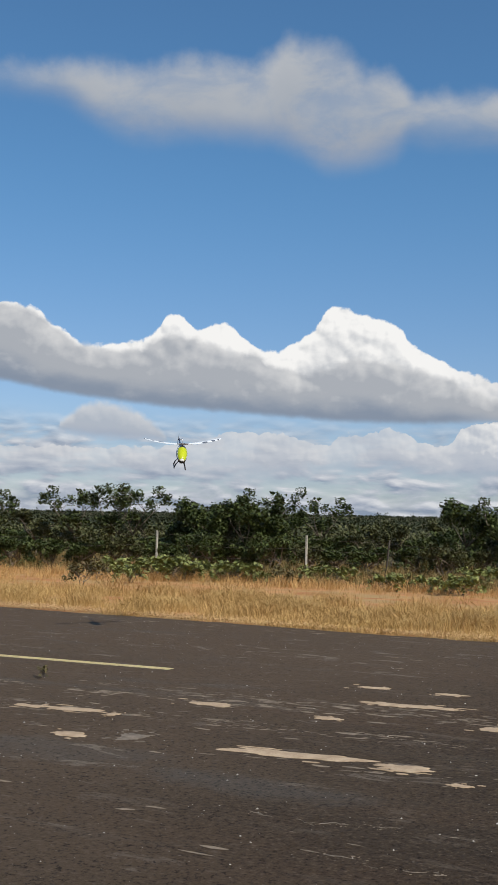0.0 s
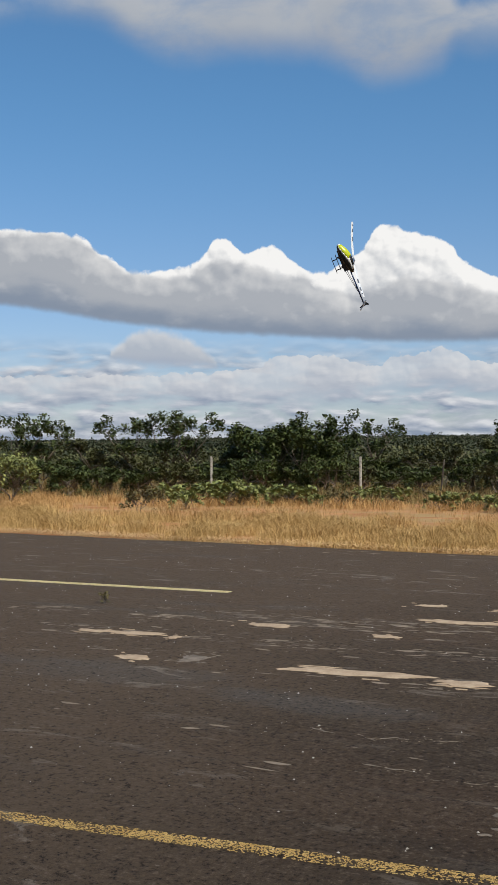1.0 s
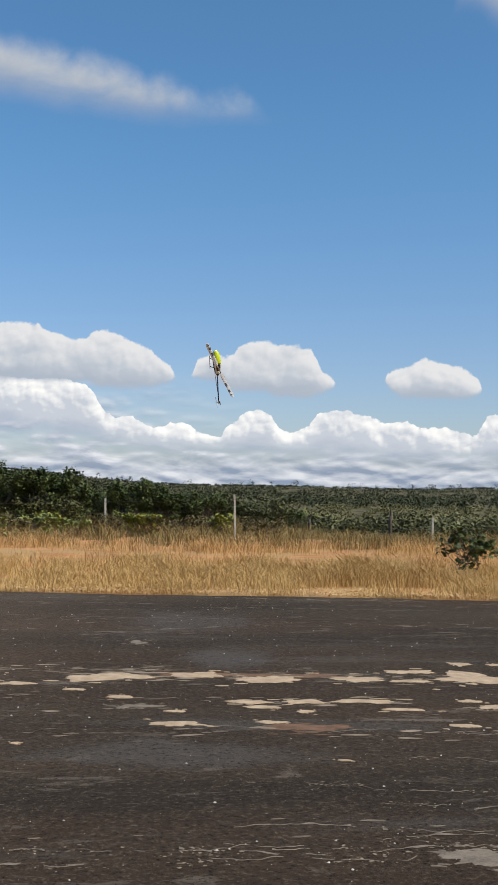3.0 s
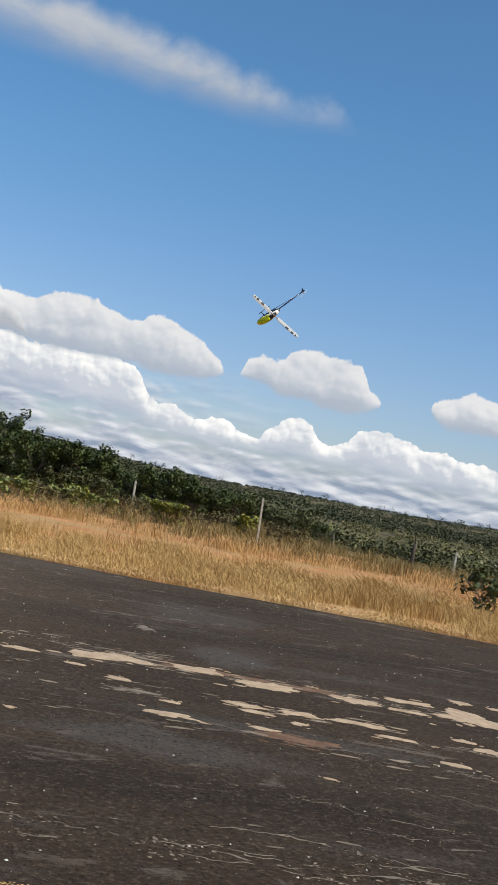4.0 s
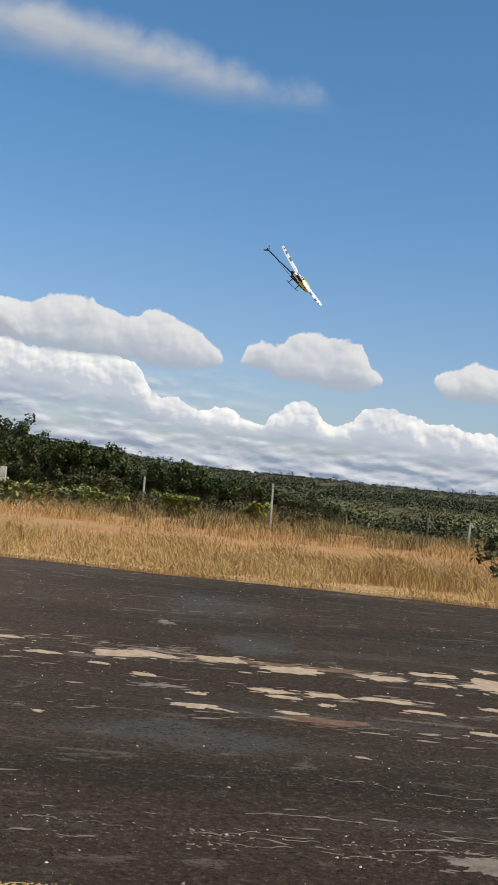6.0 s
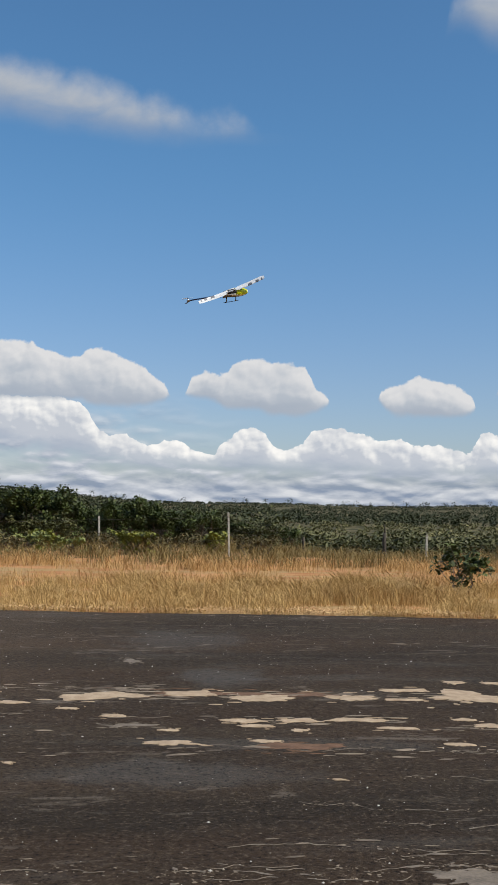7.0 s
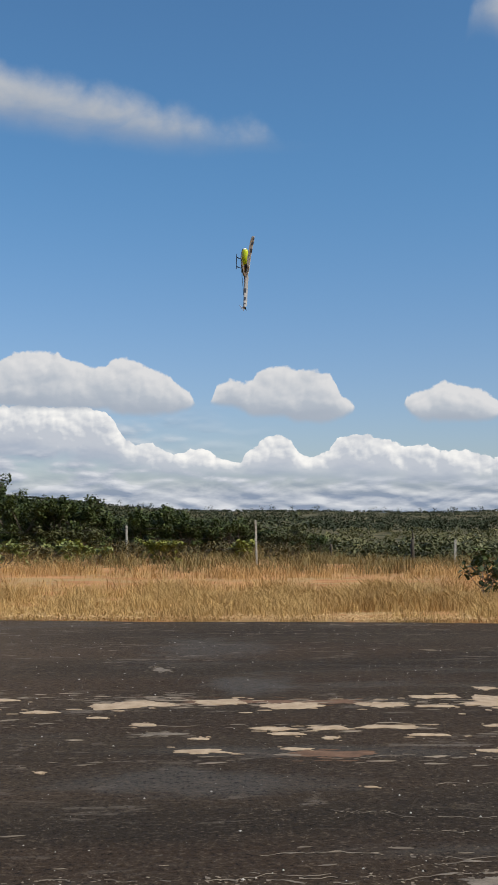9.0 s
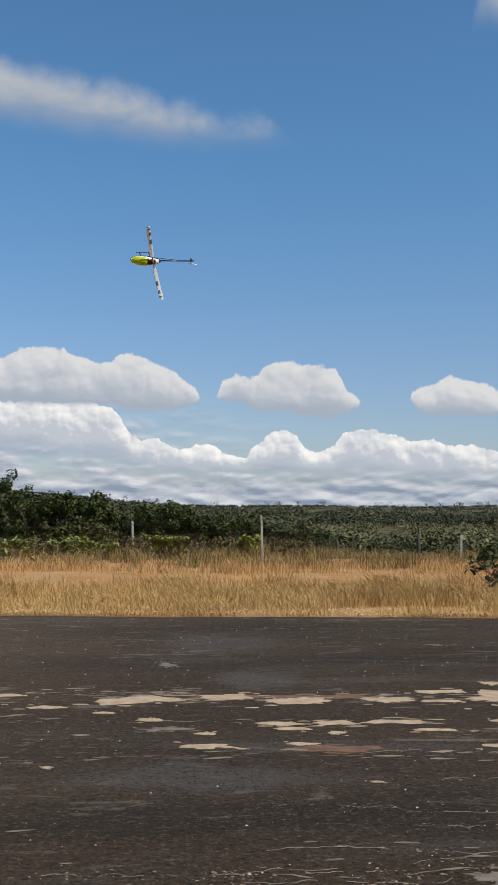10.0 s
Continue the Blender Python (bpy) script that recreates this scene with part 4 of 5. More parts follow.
def build_plants():
    rng = random.Random(21)
    trees = []
    for i, (h, w, n, leaf, mat, o) in enumerate(((2.7, 3.0, 3300, 0.12, LEAF, 0.3), (2.15, 2.7, 2900, 0.115, LEAF, 0.1), (3.1, 2.4, 1500, 0.11, LEAF, 1.2),
                                                 (1.85, 2.6, 2600, 0.115, LEAF_OLIVE, 0.2), (2.35, 2.2, 1900, 0.105, LEAF_OLIVE, 0.9), (1.65, 2.5, 2600, 0.115, LEAF, 0.1))):
        x, y = polar(-30.0 + 3.1 * i, 46 + i)
        label = ("leafy dark green savanna tree behind the fence", "dense low dark green tree behind the fence", "tall open-crowned tree with sparse leaves",
                 "olive green bushy tree behind the fence", "thin olive tree with gaps in its crown", "low rounded dark green tree")[i]
        trees.append(woody_plant("tree", 50 + i, h, w, n, leaf, mat, label, "tree", o, place(x, y)))
    # the wall of trees to the west
    spots = []
    az = -49.0
    while az < -9.6:
        spots.append((az + rng.uniform(-0.5, 0.5), rng.uniform(43, 50), None))
        spots.append((az + rng.uniform(-0.8, 0.8), rng.uniform(50, 62), None))
        az += 1.55
    for a, d, i in spots:
        big = -30.5 < a < -25.0 or -17.0 < a < -11.5 or -11.0 < a < -9.4
        i = rng.choice((0, 0, 2, 1)) if big else rng.choice((1, 3, 3, 4, 5, 5, 5))
        x, y = polar(a, d)
        copy_thing(trees[i], place(x, y, rng.uniform(0, 6.28), (0.92 if big else 0.8) * rng.uniform(0.85, 1.1)))
    for a, d, i in ((-42.0, 45, 2), (-41.0, 46, 2), (-36.4, 45, 2), (-34.2, 44, 2), (-33.6, 45, 2), (-38.6, 47, 4), (-21.0, 52, 4), (-29.0, 44, 0), (-27.4, 43, 0), (-26.2, 45, 2),
                    (-16.0, 44, 0), (-14.2, 43, 2), (-12.6, 44, 0), (-11.6, 42, 0), (-10.3, 42.5, 0), (-9.2, 43, 0), (-8.3, 44, 1), (-5.1, 44, 1), (-4.3, 46, 1), (-3.4, 44, 5), (-2.4, 46, 5), (-0.9, 47, 3)):
        x, y = polar(a, d)
        copy_thing(trees[i], place(x, y, rng.uniform(0, 6.28), (0.79 if a > -13.0 else 1.0) * rng.uniform(0.95, 1.06)))
    # lower thicket towards the open field
    low = [woody_plant("shrub", 80 + i, h, w, n, 0.08, mat, label, "shrub", 0.0, place(*polar(a, d)), 0.05)
           for i, (h, w, n, mat, label, a, d) in enumerate((
               (1.45, 2.4, 3800, LEAF, "dense dark green thicket shrub by the fence", -5.2, 44),
               (1.2, 2.2, 3400, LEAF_OLIVE, "grey-green thicket shrub by the fence", -2.2, 45),
               (1.0, 2.0, 3000, LEAF, "low dark thicket shrub", 0.6, 46)))]
    for a, d, i in ((-7.6, 45, 0), (-6.6, 47, 0), (-4.4, 46, 0), (-3.4, 44, 0), (-1.2, 44, 0), (-0.2, 47, 1), (1.6, 45, 1), (2.4, 47, 2), (-5.8, 52, 1), (-2.8, 53, 1), (0.9, 54, 1), (3.2, 50, 2), (-7.9, 50, 0)):
        copy_thing(low[i], place(*polar(a, d), rng.uniform(0, 6.28)))
    az = -48.0
    while az < -8.6:
        copy_thing(low[rng.choice((0, 1, 2))], place(*polar(az, rng.uniform(41.5, 44.5)), rng.uniform(0, 6.28)))
        az += rng.uniform(1.5, 2.2)
    # light shrubs in the grass before the fence
    light = [woody_plant("shrub", 90 + i, h, w, n, leaf, mat, label, "shrub", 0.2, place(*polar(a, d)), 0.1, 0.014)
             for i, (h, w, n, leaf, mat, label, a, d) in enumerate((
                 (0.72, 1.6, 620, 0.12, LEAF_LIGHT, "light green leafy shrub in the dry grass", -31.0, 34),
                 (0.55, 1.5, 520, 0.115, LEAF_LIGHT, "low pale green shrub in the dry grass", -23.0, 34),
                 (0.74, 1.2, 460, 0.12, LEAF_YELLOW, "yellow-green young shrub by the fence", -5.0, 36.5),
                 (0.7, 1.2, 600, 0.07, LEAF_BROWN, "withered brownish shrub by the fence", -3.6, 36)))]
    az = -36.0
    while az < -12:
        copy_thing(light[rng.choice((0, 0, 1, 1, 3))], place(*polar(az, rng.uniform(30.0, 38.5)), rng.uniform(0, 6.28), rng.uniform(0.55, 1.2)))
        az += rng.uniform(0.6, 1.2)
    for a, d, i in ((-11.0, 35, 3), (-10.0, 36, 0), (-9.4, 37, 2), (-8.0, 36, 1), (-7.2, 37, 3), (-6.2, 36, 3), (-4.4, 36, 2), (-2.6, 37, 3), (-1.2, 37, 3), (-0.4, 37, 2), (1.2, 38, 3), (2.2, 37, 3), (15.5, 34, 0)):
        copy_thing(light[i], place(*polar(a, d), rng.uniform(0, 6.28)))
    woody_plant("shrub", 101, 1.0, 1.2, 620, 0.095, LEAF, "glossy dark green shrub alone in the dry grass", "shrub", 0.45, place(*polar(12.4, 20.9)), 0.25, 0.02)
    woody_plant("shrub", 102, 1.75, 1.9, 1700, 0.095, LEAF_LIGHT, "bushy green shrub standing before the tree line", "shrub", 0.0, place(*polar(-42.6, 37)), 0.1, 0.03)


def build_far_woods():
    r = np.random.RandomState(33)
    V, F, n = [], [], 0

    def clump(x, y, h, w, leaves, leaf):
        nonlocal n
        z = land(x, y)
        c = np.array([(x + r.normal() * w * 0.28, y + r.normal() * w * 0.28, z + h * r.uniform(0.35, 0.85)) for _ in range(5)])
        v, f = leaf_cloud(r, c, leaves, leaf, 0.17 * h)
        v[:, 2] = np.maximum(v[:, 2], z)
        V.append(v), F.append(f + n)
        n += len(v)
    for _ in range(480):
        d, a = r.uniform(62, 170), r.uniform(-50, -7.5)
        clump(*polar(a, d), r.uniform(1.2, 2.3), 3.0, 190, 0.20)
    for _ in range(330):
        d, a = 54 * (260 / 54) ** r.rand(), r.uniform(-8, 21)
        clump(*polar(a, d), r.uniform(0.7, 1.5) if a > 3 else r.uniform(1.0, 2.2), 2.1, 190, 0.17)
    tagged(new("scrub", bulk("scrub", np.concatenate(V), np.concatenate(F), LEAF_OLIVE)), "olive scrub thickets beyond the fence", "scrub", kind="stuff")
    V, F, n = [], [], 0
    for _ in range(2600):
        d, a = 75 * (520 / 75) ** r.rand(), r.uniform(-9, 22)
        if noise.noise((a * 0.35, d * 0.012, 8.0)) > 0.28:
            continue
        clump(*polar(a, d), r.uniform(0.7, 1.9) * (1 + d / 1200), 1.6 + d / 170, 70, 0.15 + d / 1100)
    tagged(new("field_scrub", bulk("field_scrub", np.concatenate(V), np.concatenate(F), SCRUB)), "dappled pale olive scrub across the shallow valley", "scrub", kind="stuff")
    V, F, n = [], [], 0
    for _ in range(1100):
        d, a = 150 * (480 / 150) ** r.rand(), r.uniform(-52, -8)
        clump(*polar(a, d), r.uniform(2.4, 4.0), 3.6, 75, 0.40)
    for _ in range(9500):
        d, a = 480 * (1750 / 480) ** r.rand(), r.uniform(-54, 24)
        if noise.noise((a * 0.5, d * 0.006, 2.0)) < -0.30:
            continue
        clump(*polar(a, d), r.uniform(2.2, 5.0), r.uniform(3.5, 7.0), 20, 1.0)
    for _ in range(1300):
        d, a = r.uniform(1650, 1850), r.uniform(-54, 24)
        clump(*polar(a, d), r.uniform(1.5, 4.0) + (6.5 if r.rand() < 0.07 else 0), r.uniform(6, 11), 36, 1.6)
    ob = new("far_woods", bulk("far_woods", np.concatenate(V), np.concatenate(F), WOODS))
    tagged(ob, "dark olive scrub and woods over the far plain and ridge", "woods", kind="stuff")


build_plants()
woody_plant("weed", 131, 0.13, 0.16, 60, 0.03, LEAF_BROWN, "small dry weed growing out of the asphalt", "weed", 0.3, Matrix.Translation((-7.37, 9.48, 0.012)), 0.1, 0.004)
build_far_woods()


# ---------------------------------------------------------------- fence
def fence_post(az, dist, top, wide, mat, label, lean=0.0, spike=False):
    x, y = polar(az, dist)
    ob = empty("fence_post", Matrix.Translation((x, y, land(x, y))) @ Matrix.Rotation(radians(lean), 4, "Y"), label, "fence post", "fence posts")
    h = top - land(x, y)
    bm = bmesh.new()
    if mat is CONCRETE:
        block(bm, (wide, wide, h + 0.3), (0, 0, h / 2 - 0.15), bevel=0.012)
    else:
        tube(bm, [(0, 0, -0.3), (0.01, 0, h * 0.4), (-0.01, 0.0, h * 0.8), (0.0, 0, h)], [wide * 0.55, wide * 0.5, wide * 0.52, wide * 0.42], 9)
    part("shaft", bm, mat, ob, smooth=mat is not CONCRETE)
    if spike:
        bm = bmesh.new()
        tube(bm, [(0, 0, h - 0.1), (0.02, 0, h + 0.15), (-0.03, 0, h + 0.38)], [wide * 0.3, wide * 0.18, 0.01], 6)
        part("splinter", bm, mat, ob)
    else:
        for z in (0.35, 0.75, 1.15):
            if z < h:
                bm = bmesh.new()
                tube(bm, [(-wide * 0.56, -wide * 0.56, z), (wide * 0.56, -wide * 0.56, z + 0.01)], 0.006, 5)
                part("wire_tie", bm, WIRE, ob)
    return x, y, top


def build_fence():
    tops = []
    for az, dist, rise, wide, mat, label, lean, spike in (
            (-41.6, 44, -0.010, 0.12, CONCRETE, "grey weathered concrete fence post among shrubs", 0, False),
            (-32.22, 41, -0.0030, 0.07, CONCRETE, "slim pale concrete fence post", 0, False),
            (-24.4, 39.5, -0.0036, 0.07, CONCRETE, "slim pale concrete fence post", 0, False),
            (-20.3, 40, -0.006, 0.06, OLD_WOOD, "thin leaning wooden stake in the fence", 7, False),
            (-13.71, 39, -0.0135, 0.20, CONCRETE, "thick short grey concrete fence post", -1, False),
            (-6.45, 37, -0.0100, 0.066, CONCRETE, "slim pale concrete fence post", -1.5, False),
            (0.32, 36, -0.0046, 0.066, CONCRETE, "tall slim pale concrete fence post", -2, False),
            (4.2, 46, -0.026, 0.12, OLD_WOOD, "low grey wooden fence stump in the grass", 0, False),
            (8.41, 44, -0.0208, 0.155, OLD_WOOD, "thick dark weathered wooden post with a splintered top", 0, True),
            (10.56, 45, -0.0213, 0.09, CONCRETE, "slim pale concrete fence post in the grass", 1, False),
            (15.6, 45, -0.0160, 0.09, CONCRETE, "slim pale concrete fence post in the grass", 0, False)):
        tops.append(fence_post(az, dist, EYE[2] + rise * dist, wide, mat, label, lean, spike))
    for k, drop in enumerate((0.12, 0.5, 0.9)):
        bm = bmesh.new()
        for (x, y, z), (x2, y2, z2) in zip(tops, tops[1:]):
            a, b = Vector((x, y - 0.08, z - drop)), Vector((x2, y2 - 0.08, z2 - drop))
            tube(bm, [a, a.lerp(b, 0.5) - Vector((0, 0, 0.04)), b], 0.0022, 4)
        me = bpy.data.meshes.new("fence_wire")
        bm.to_mesh(me)
        bm.free()
        me.materials.append(WIRE)
        tagged(new("fence_wire", me), "thin sagging fence wire between the posts", "fence wire", "fence wires")


build_fence()


# ---------------------------------------------------------------- model helicopter
def build_helicopter():
    ob = empty("model_helicopter", Matrix(), "radio-controlled helicopter with neon yellow, white and black canopy, flying", "model helicopter")
    # canopy shells: yellow nose and top, white rear shoulder, black lower sweep, blackened mast opening
    secs = [(0.360, -0.035, 0.004, 0.004), (0.350, -0.034, 0.026, 0.026), (0.325, -0.028, 0.048, 0.048), (0.28, -0.016, 0.066, 0.068),
            (0.22, 0.0, 0.079, 0.086), (0.15, 0.012, 0.085, 0.098), (0.08, 0.020, 0.084, 0.100), (0.01, 0.024, 0.078, 0.092),
            (-0.06, 0.028, 0.066, 0.076), (-0.13, 0.030, 0.046, 0.054), (-0.18, 0.030, 0.022, 0.028), (-0.19, 0.030, 0.006, 0.008)]
    sides = 40
    fine = []
    for s, t in zip(secs, secs[1:]):
        fine += [tuple(a + (b - a) * i / 3 for a, b in zip(s, t)) for i in range(3)]
    secs = fine + [secs[-1]]
    shells = {"canopy": (bmesh.new(), CANOPY_YELLOW, "glossy neon yellow canopy"), "canopy_rear": (bmesh.new(), CANOPY_WHITE, "white rear canopy shoulder"),
              "canopy_sweep": (bmesh.new(), CANOPY_BLACK, "black sweep along the canopy side, and dark mast opening coloured black on top")}
    ring = lambda s: [Vector((s[0], s[2] * math.cos(a), s[1] + s[3] * math.sin(a))) for a in (2 * math.pi * j / sides for j in range(sides))]
    for s, t in zip(secs, secs[1:]):
        a, b = ring(s), ring(t)
        for j in range(sides):
            q = [a[j], b[j], b[(j + 1) % sides], a[(j + 1) % sides]]
            mid = sum(q, Vector()) / 4
            rel = (mid.z - (s[1] + t[1]) / 2) / max((s[3] + t[3]) / 2, 0.01)
            if rel < -0.62 and mid.x < 0.2:
                continue
            rim = 0.62 - 0.68 * max(mid.x + 0.05, 0) / 0.38
            key = "canopy"
            # top centre: dark of the mast opening put in as black, with a spine
            if rel < rim or mid.x < -0.13 or (-0.05 < mid.x < 0.10 and rel > 0.80):
                key = "canopy_sweep"
            elif mid.x > 0.338 or rel < rim + 0.2 or mid.x < -0.03 or (mid.x < 0.07 and rel > 0.5):
                key = "canopy_rear"
            bm = shells[key][0]
            bm.faces.new([bm.verts.new(p) for p in q])
    for key, (bm, mat, label) in shells.items():
        bmesh.ops.remove_doubles(bm, verts=bm.verts, dist=0.0005)
        bmesh.ops.recalc_face_normals(bm, faces=bm.faces)
        bmesh.ops.solidify(bm, geom=bm.faces, thickness=0.0015)
        part(key, bm, mat, ob, label)
    # frame: two side plates, battery tray, motor
    for s in (-1, 1):
        bm = bmesh.new()
        block(bm, (0.30, 0.003, 0.115), (0.02, s * 0.030, -0.045), bevel=0.001)
        part("side_plate", bm, CARBON, ob, "black carbon side plate", False)
    bm = bmesh.new()
    block(bm, (0.20, 0.05, 0.05), (0.16, 0, -0.075), bevel=0.006)
    part("battery", bm, CARBON, ob, "black battery pack", False)
    bm = bmesh.new()
    tube(bm, [(0.06, 0, -0.10), (0.06, 0, -0.03)], 0.030, 14)
    part("motor", bm, ALLOY, ob, "silver motor can")
    bm = bmesh.new()
    tube(bm, [(0, 0, -0.05), (0, 0, 0.15)], 0.007, 10)
    part("mast", bm, ALLOY, ob, "steel main shaft")
    bm = bmesh.new()
    tube(bm, [(0, 0, 0.082), (0, 0, 0.088), (0, 0, 0.096)], [0.030, 0.034, 0.022], 14)
    swash = part("swashplate", bm, ALLOY, ob, "silver swashplate")
    # tail
    bm = bmesh.new()
    tube(bm, [(-0.10, 0, 0.0), (-0.81, 0, 0.0)], 0.0125, 12)
    part("tail_boom", bm, BOOM, ob, "dark blue carbon tail boom")
    for s in (-1, 1):
        bm = bmesh.new()
        tube(bm, [(-0.10, s * 0.030, -0.085), (-0.56, s * 0.008, -0.008)], 0.0045, 6)
        part("boom_strut", bm, CARBON, ob, "thin black boom strut")
    bm = bmesh.new()
    block(bm, (0.06, 0.026, 0.032), (-0.80, 0, 0), bevel=0.005)
    tube(bm, [(-0.80, 0, 0), (-0.80, 0.045, 0)], 0.006, 8)
    part("tail_gearbox", bm, ALLOY, ob, "silver tail gearbox", False)
    bm = bmesh.new()
    pts = [(-0.76, 0.02), (-0.80, 0.075), (-0.835, 0.085), (-0.825, 0.0), (-0.86, -0.10), (-0.835, -0.11), (-0.79, -0.02)]
    a = [bm.verts.new((x, -0.016, z)) for x, z in pts]
    b = [bm.verts.new((x, -0.019, z)) for x, z in pts]
    bm.faces.new(a), bm.faces.new(b[::-1])
    for i in range(len(pts)):
        bm.faces.new((a[i], b[i], b[(i + 1) % len(pts)], a[(i + 1) % len(pts)]))
    bmesh.ops.recalc_face_normals(bm, faces=bm.faces)
    part("tail_fin", bm, CARBON, ob, "black tail fin", False)
    # landing gear
    for x in (-0.055, 0.125):
        bm = bmesh.new()
        tube(bm, [(x, -0.085, -0.212), (x, -0.070, -0.16), (x, -0.035, -0.108), (x, 0.035, -0.108), (x, 0.070, -0.16), (x, 0.085, -0.212)], 0.0095, 8)
        part("skid_bow", bm, CARBON, ob, "black skid bow")
    for s in (-1, 1):
        bm = bmesh.new()
        tube(bm, [(-0.11, s * 0.085, -0.215), (0.15, s * 0.085, -0.215), (0.185, s * 0.085, -0.202)], 0.0065, 8)
        part("skid", bm, CARBON, ob, "black skid tube")
    # main rotor, turning on its own
    rotor = new("main_rotor")
    rotor.parent = ob
    bm = bmesh.new()
    block(bm, (0.075, 0.032, 0.026), (0, 0, 0), bevel=0.005)
    tube(bm, [(-0.10, 0, 0), (0.10, 0, 0)], 0.012, 10)
    tube(bm, [(0, 0, 0.0), (0, 0, 0.022)], [0.016, 0.010], 10)
    part("rotor_head", bm, ALLOY, rotor, "silver rotor head", False)
    for s in (-1, 1):
        for name, a, b, mat in (("blade", 0.085, 0.675, BLADE_WHITE), ("blade_band", 0.34, 0.42, BLADE_BLACK), ("blade_band", 0.50, 0.56, BLADE_BLACK), ("blade_band", 0.605, 0.63, BLADE_BLACK)):
            bm = bmesh.new()
            grow = 0.0 if name == "blade" else 0.0012
            xs = np.linspace(a, b, 9 if name == "blade" else 3)
            prof = [(-0.036, 0.0), (-0.029, 0.0042), (-0.010, 0.0058), (0.036, 0.0010), (0.036, -0.0006), (-0.010, -0.0044), (-0.029, -0.0036)]
            if name == "blade_band":
                prof = [(-0.037, 0.0), (-0.029, 0.0042), (-0.010, 0.0058), (0.004, 0.0046), (0.004, -0.0034), (-0.010, -0.0044), (-0.029, -0.0036)]
            rings = []
            for x in xs:
                narrow = 0.55 if x < 0.12 else (0.72 if x > 0.665 else 1.0)
                rise = 0.085 * x * x / 0.45
                rings.append([bm.verts.new((s * x, s * (u * narrow + math.copysign(grow, u)), w * 1.0 + math.copysign(grow, w) + rise)) for u, w in prof])
            for p, q in zip(rings, rings[1:]):
                for j in range(len(prof)):
                    bm.faces.new((p[j], p[(j + 1) % len(prof)], q[(j + 1) % len(prof)], q[j]))
            bm.faces.new(rings[0]), bm.faces.new(rings[-1])
            bmesh.ops.recalc_face_normals(bm, faces=bm.faces)
            part(name, bm, mat, rotor, "white main rotor blade" if name == "blade" else "dark band round the blade", False)
    # tail rotor
    tail = new("tail_rotor")
    tail.parent = ob
    bm = bmesh.new()
    tube(bm, [(0, -0.008, 0), (0, 0.012, 0)], 0.012, 10)
    part("tail_hub", bm, ALLOY, tail, "silver tail rotor hub")
    for s in (-1, 1):
        bm = bmesh.new()
        block(bm, (0.095, 0.004, 0.024), (s * 0.068, 0, 0), Matrix.Rotation(radians(8 * s), 4, "X"), 0.0015)
        part("tail_blade", bm, BLADE_WHITE, tail, "white tail rotor blade", False)
    return ob, rotor, tail


HELI, ROTOR, TAIL = build_helicopter()


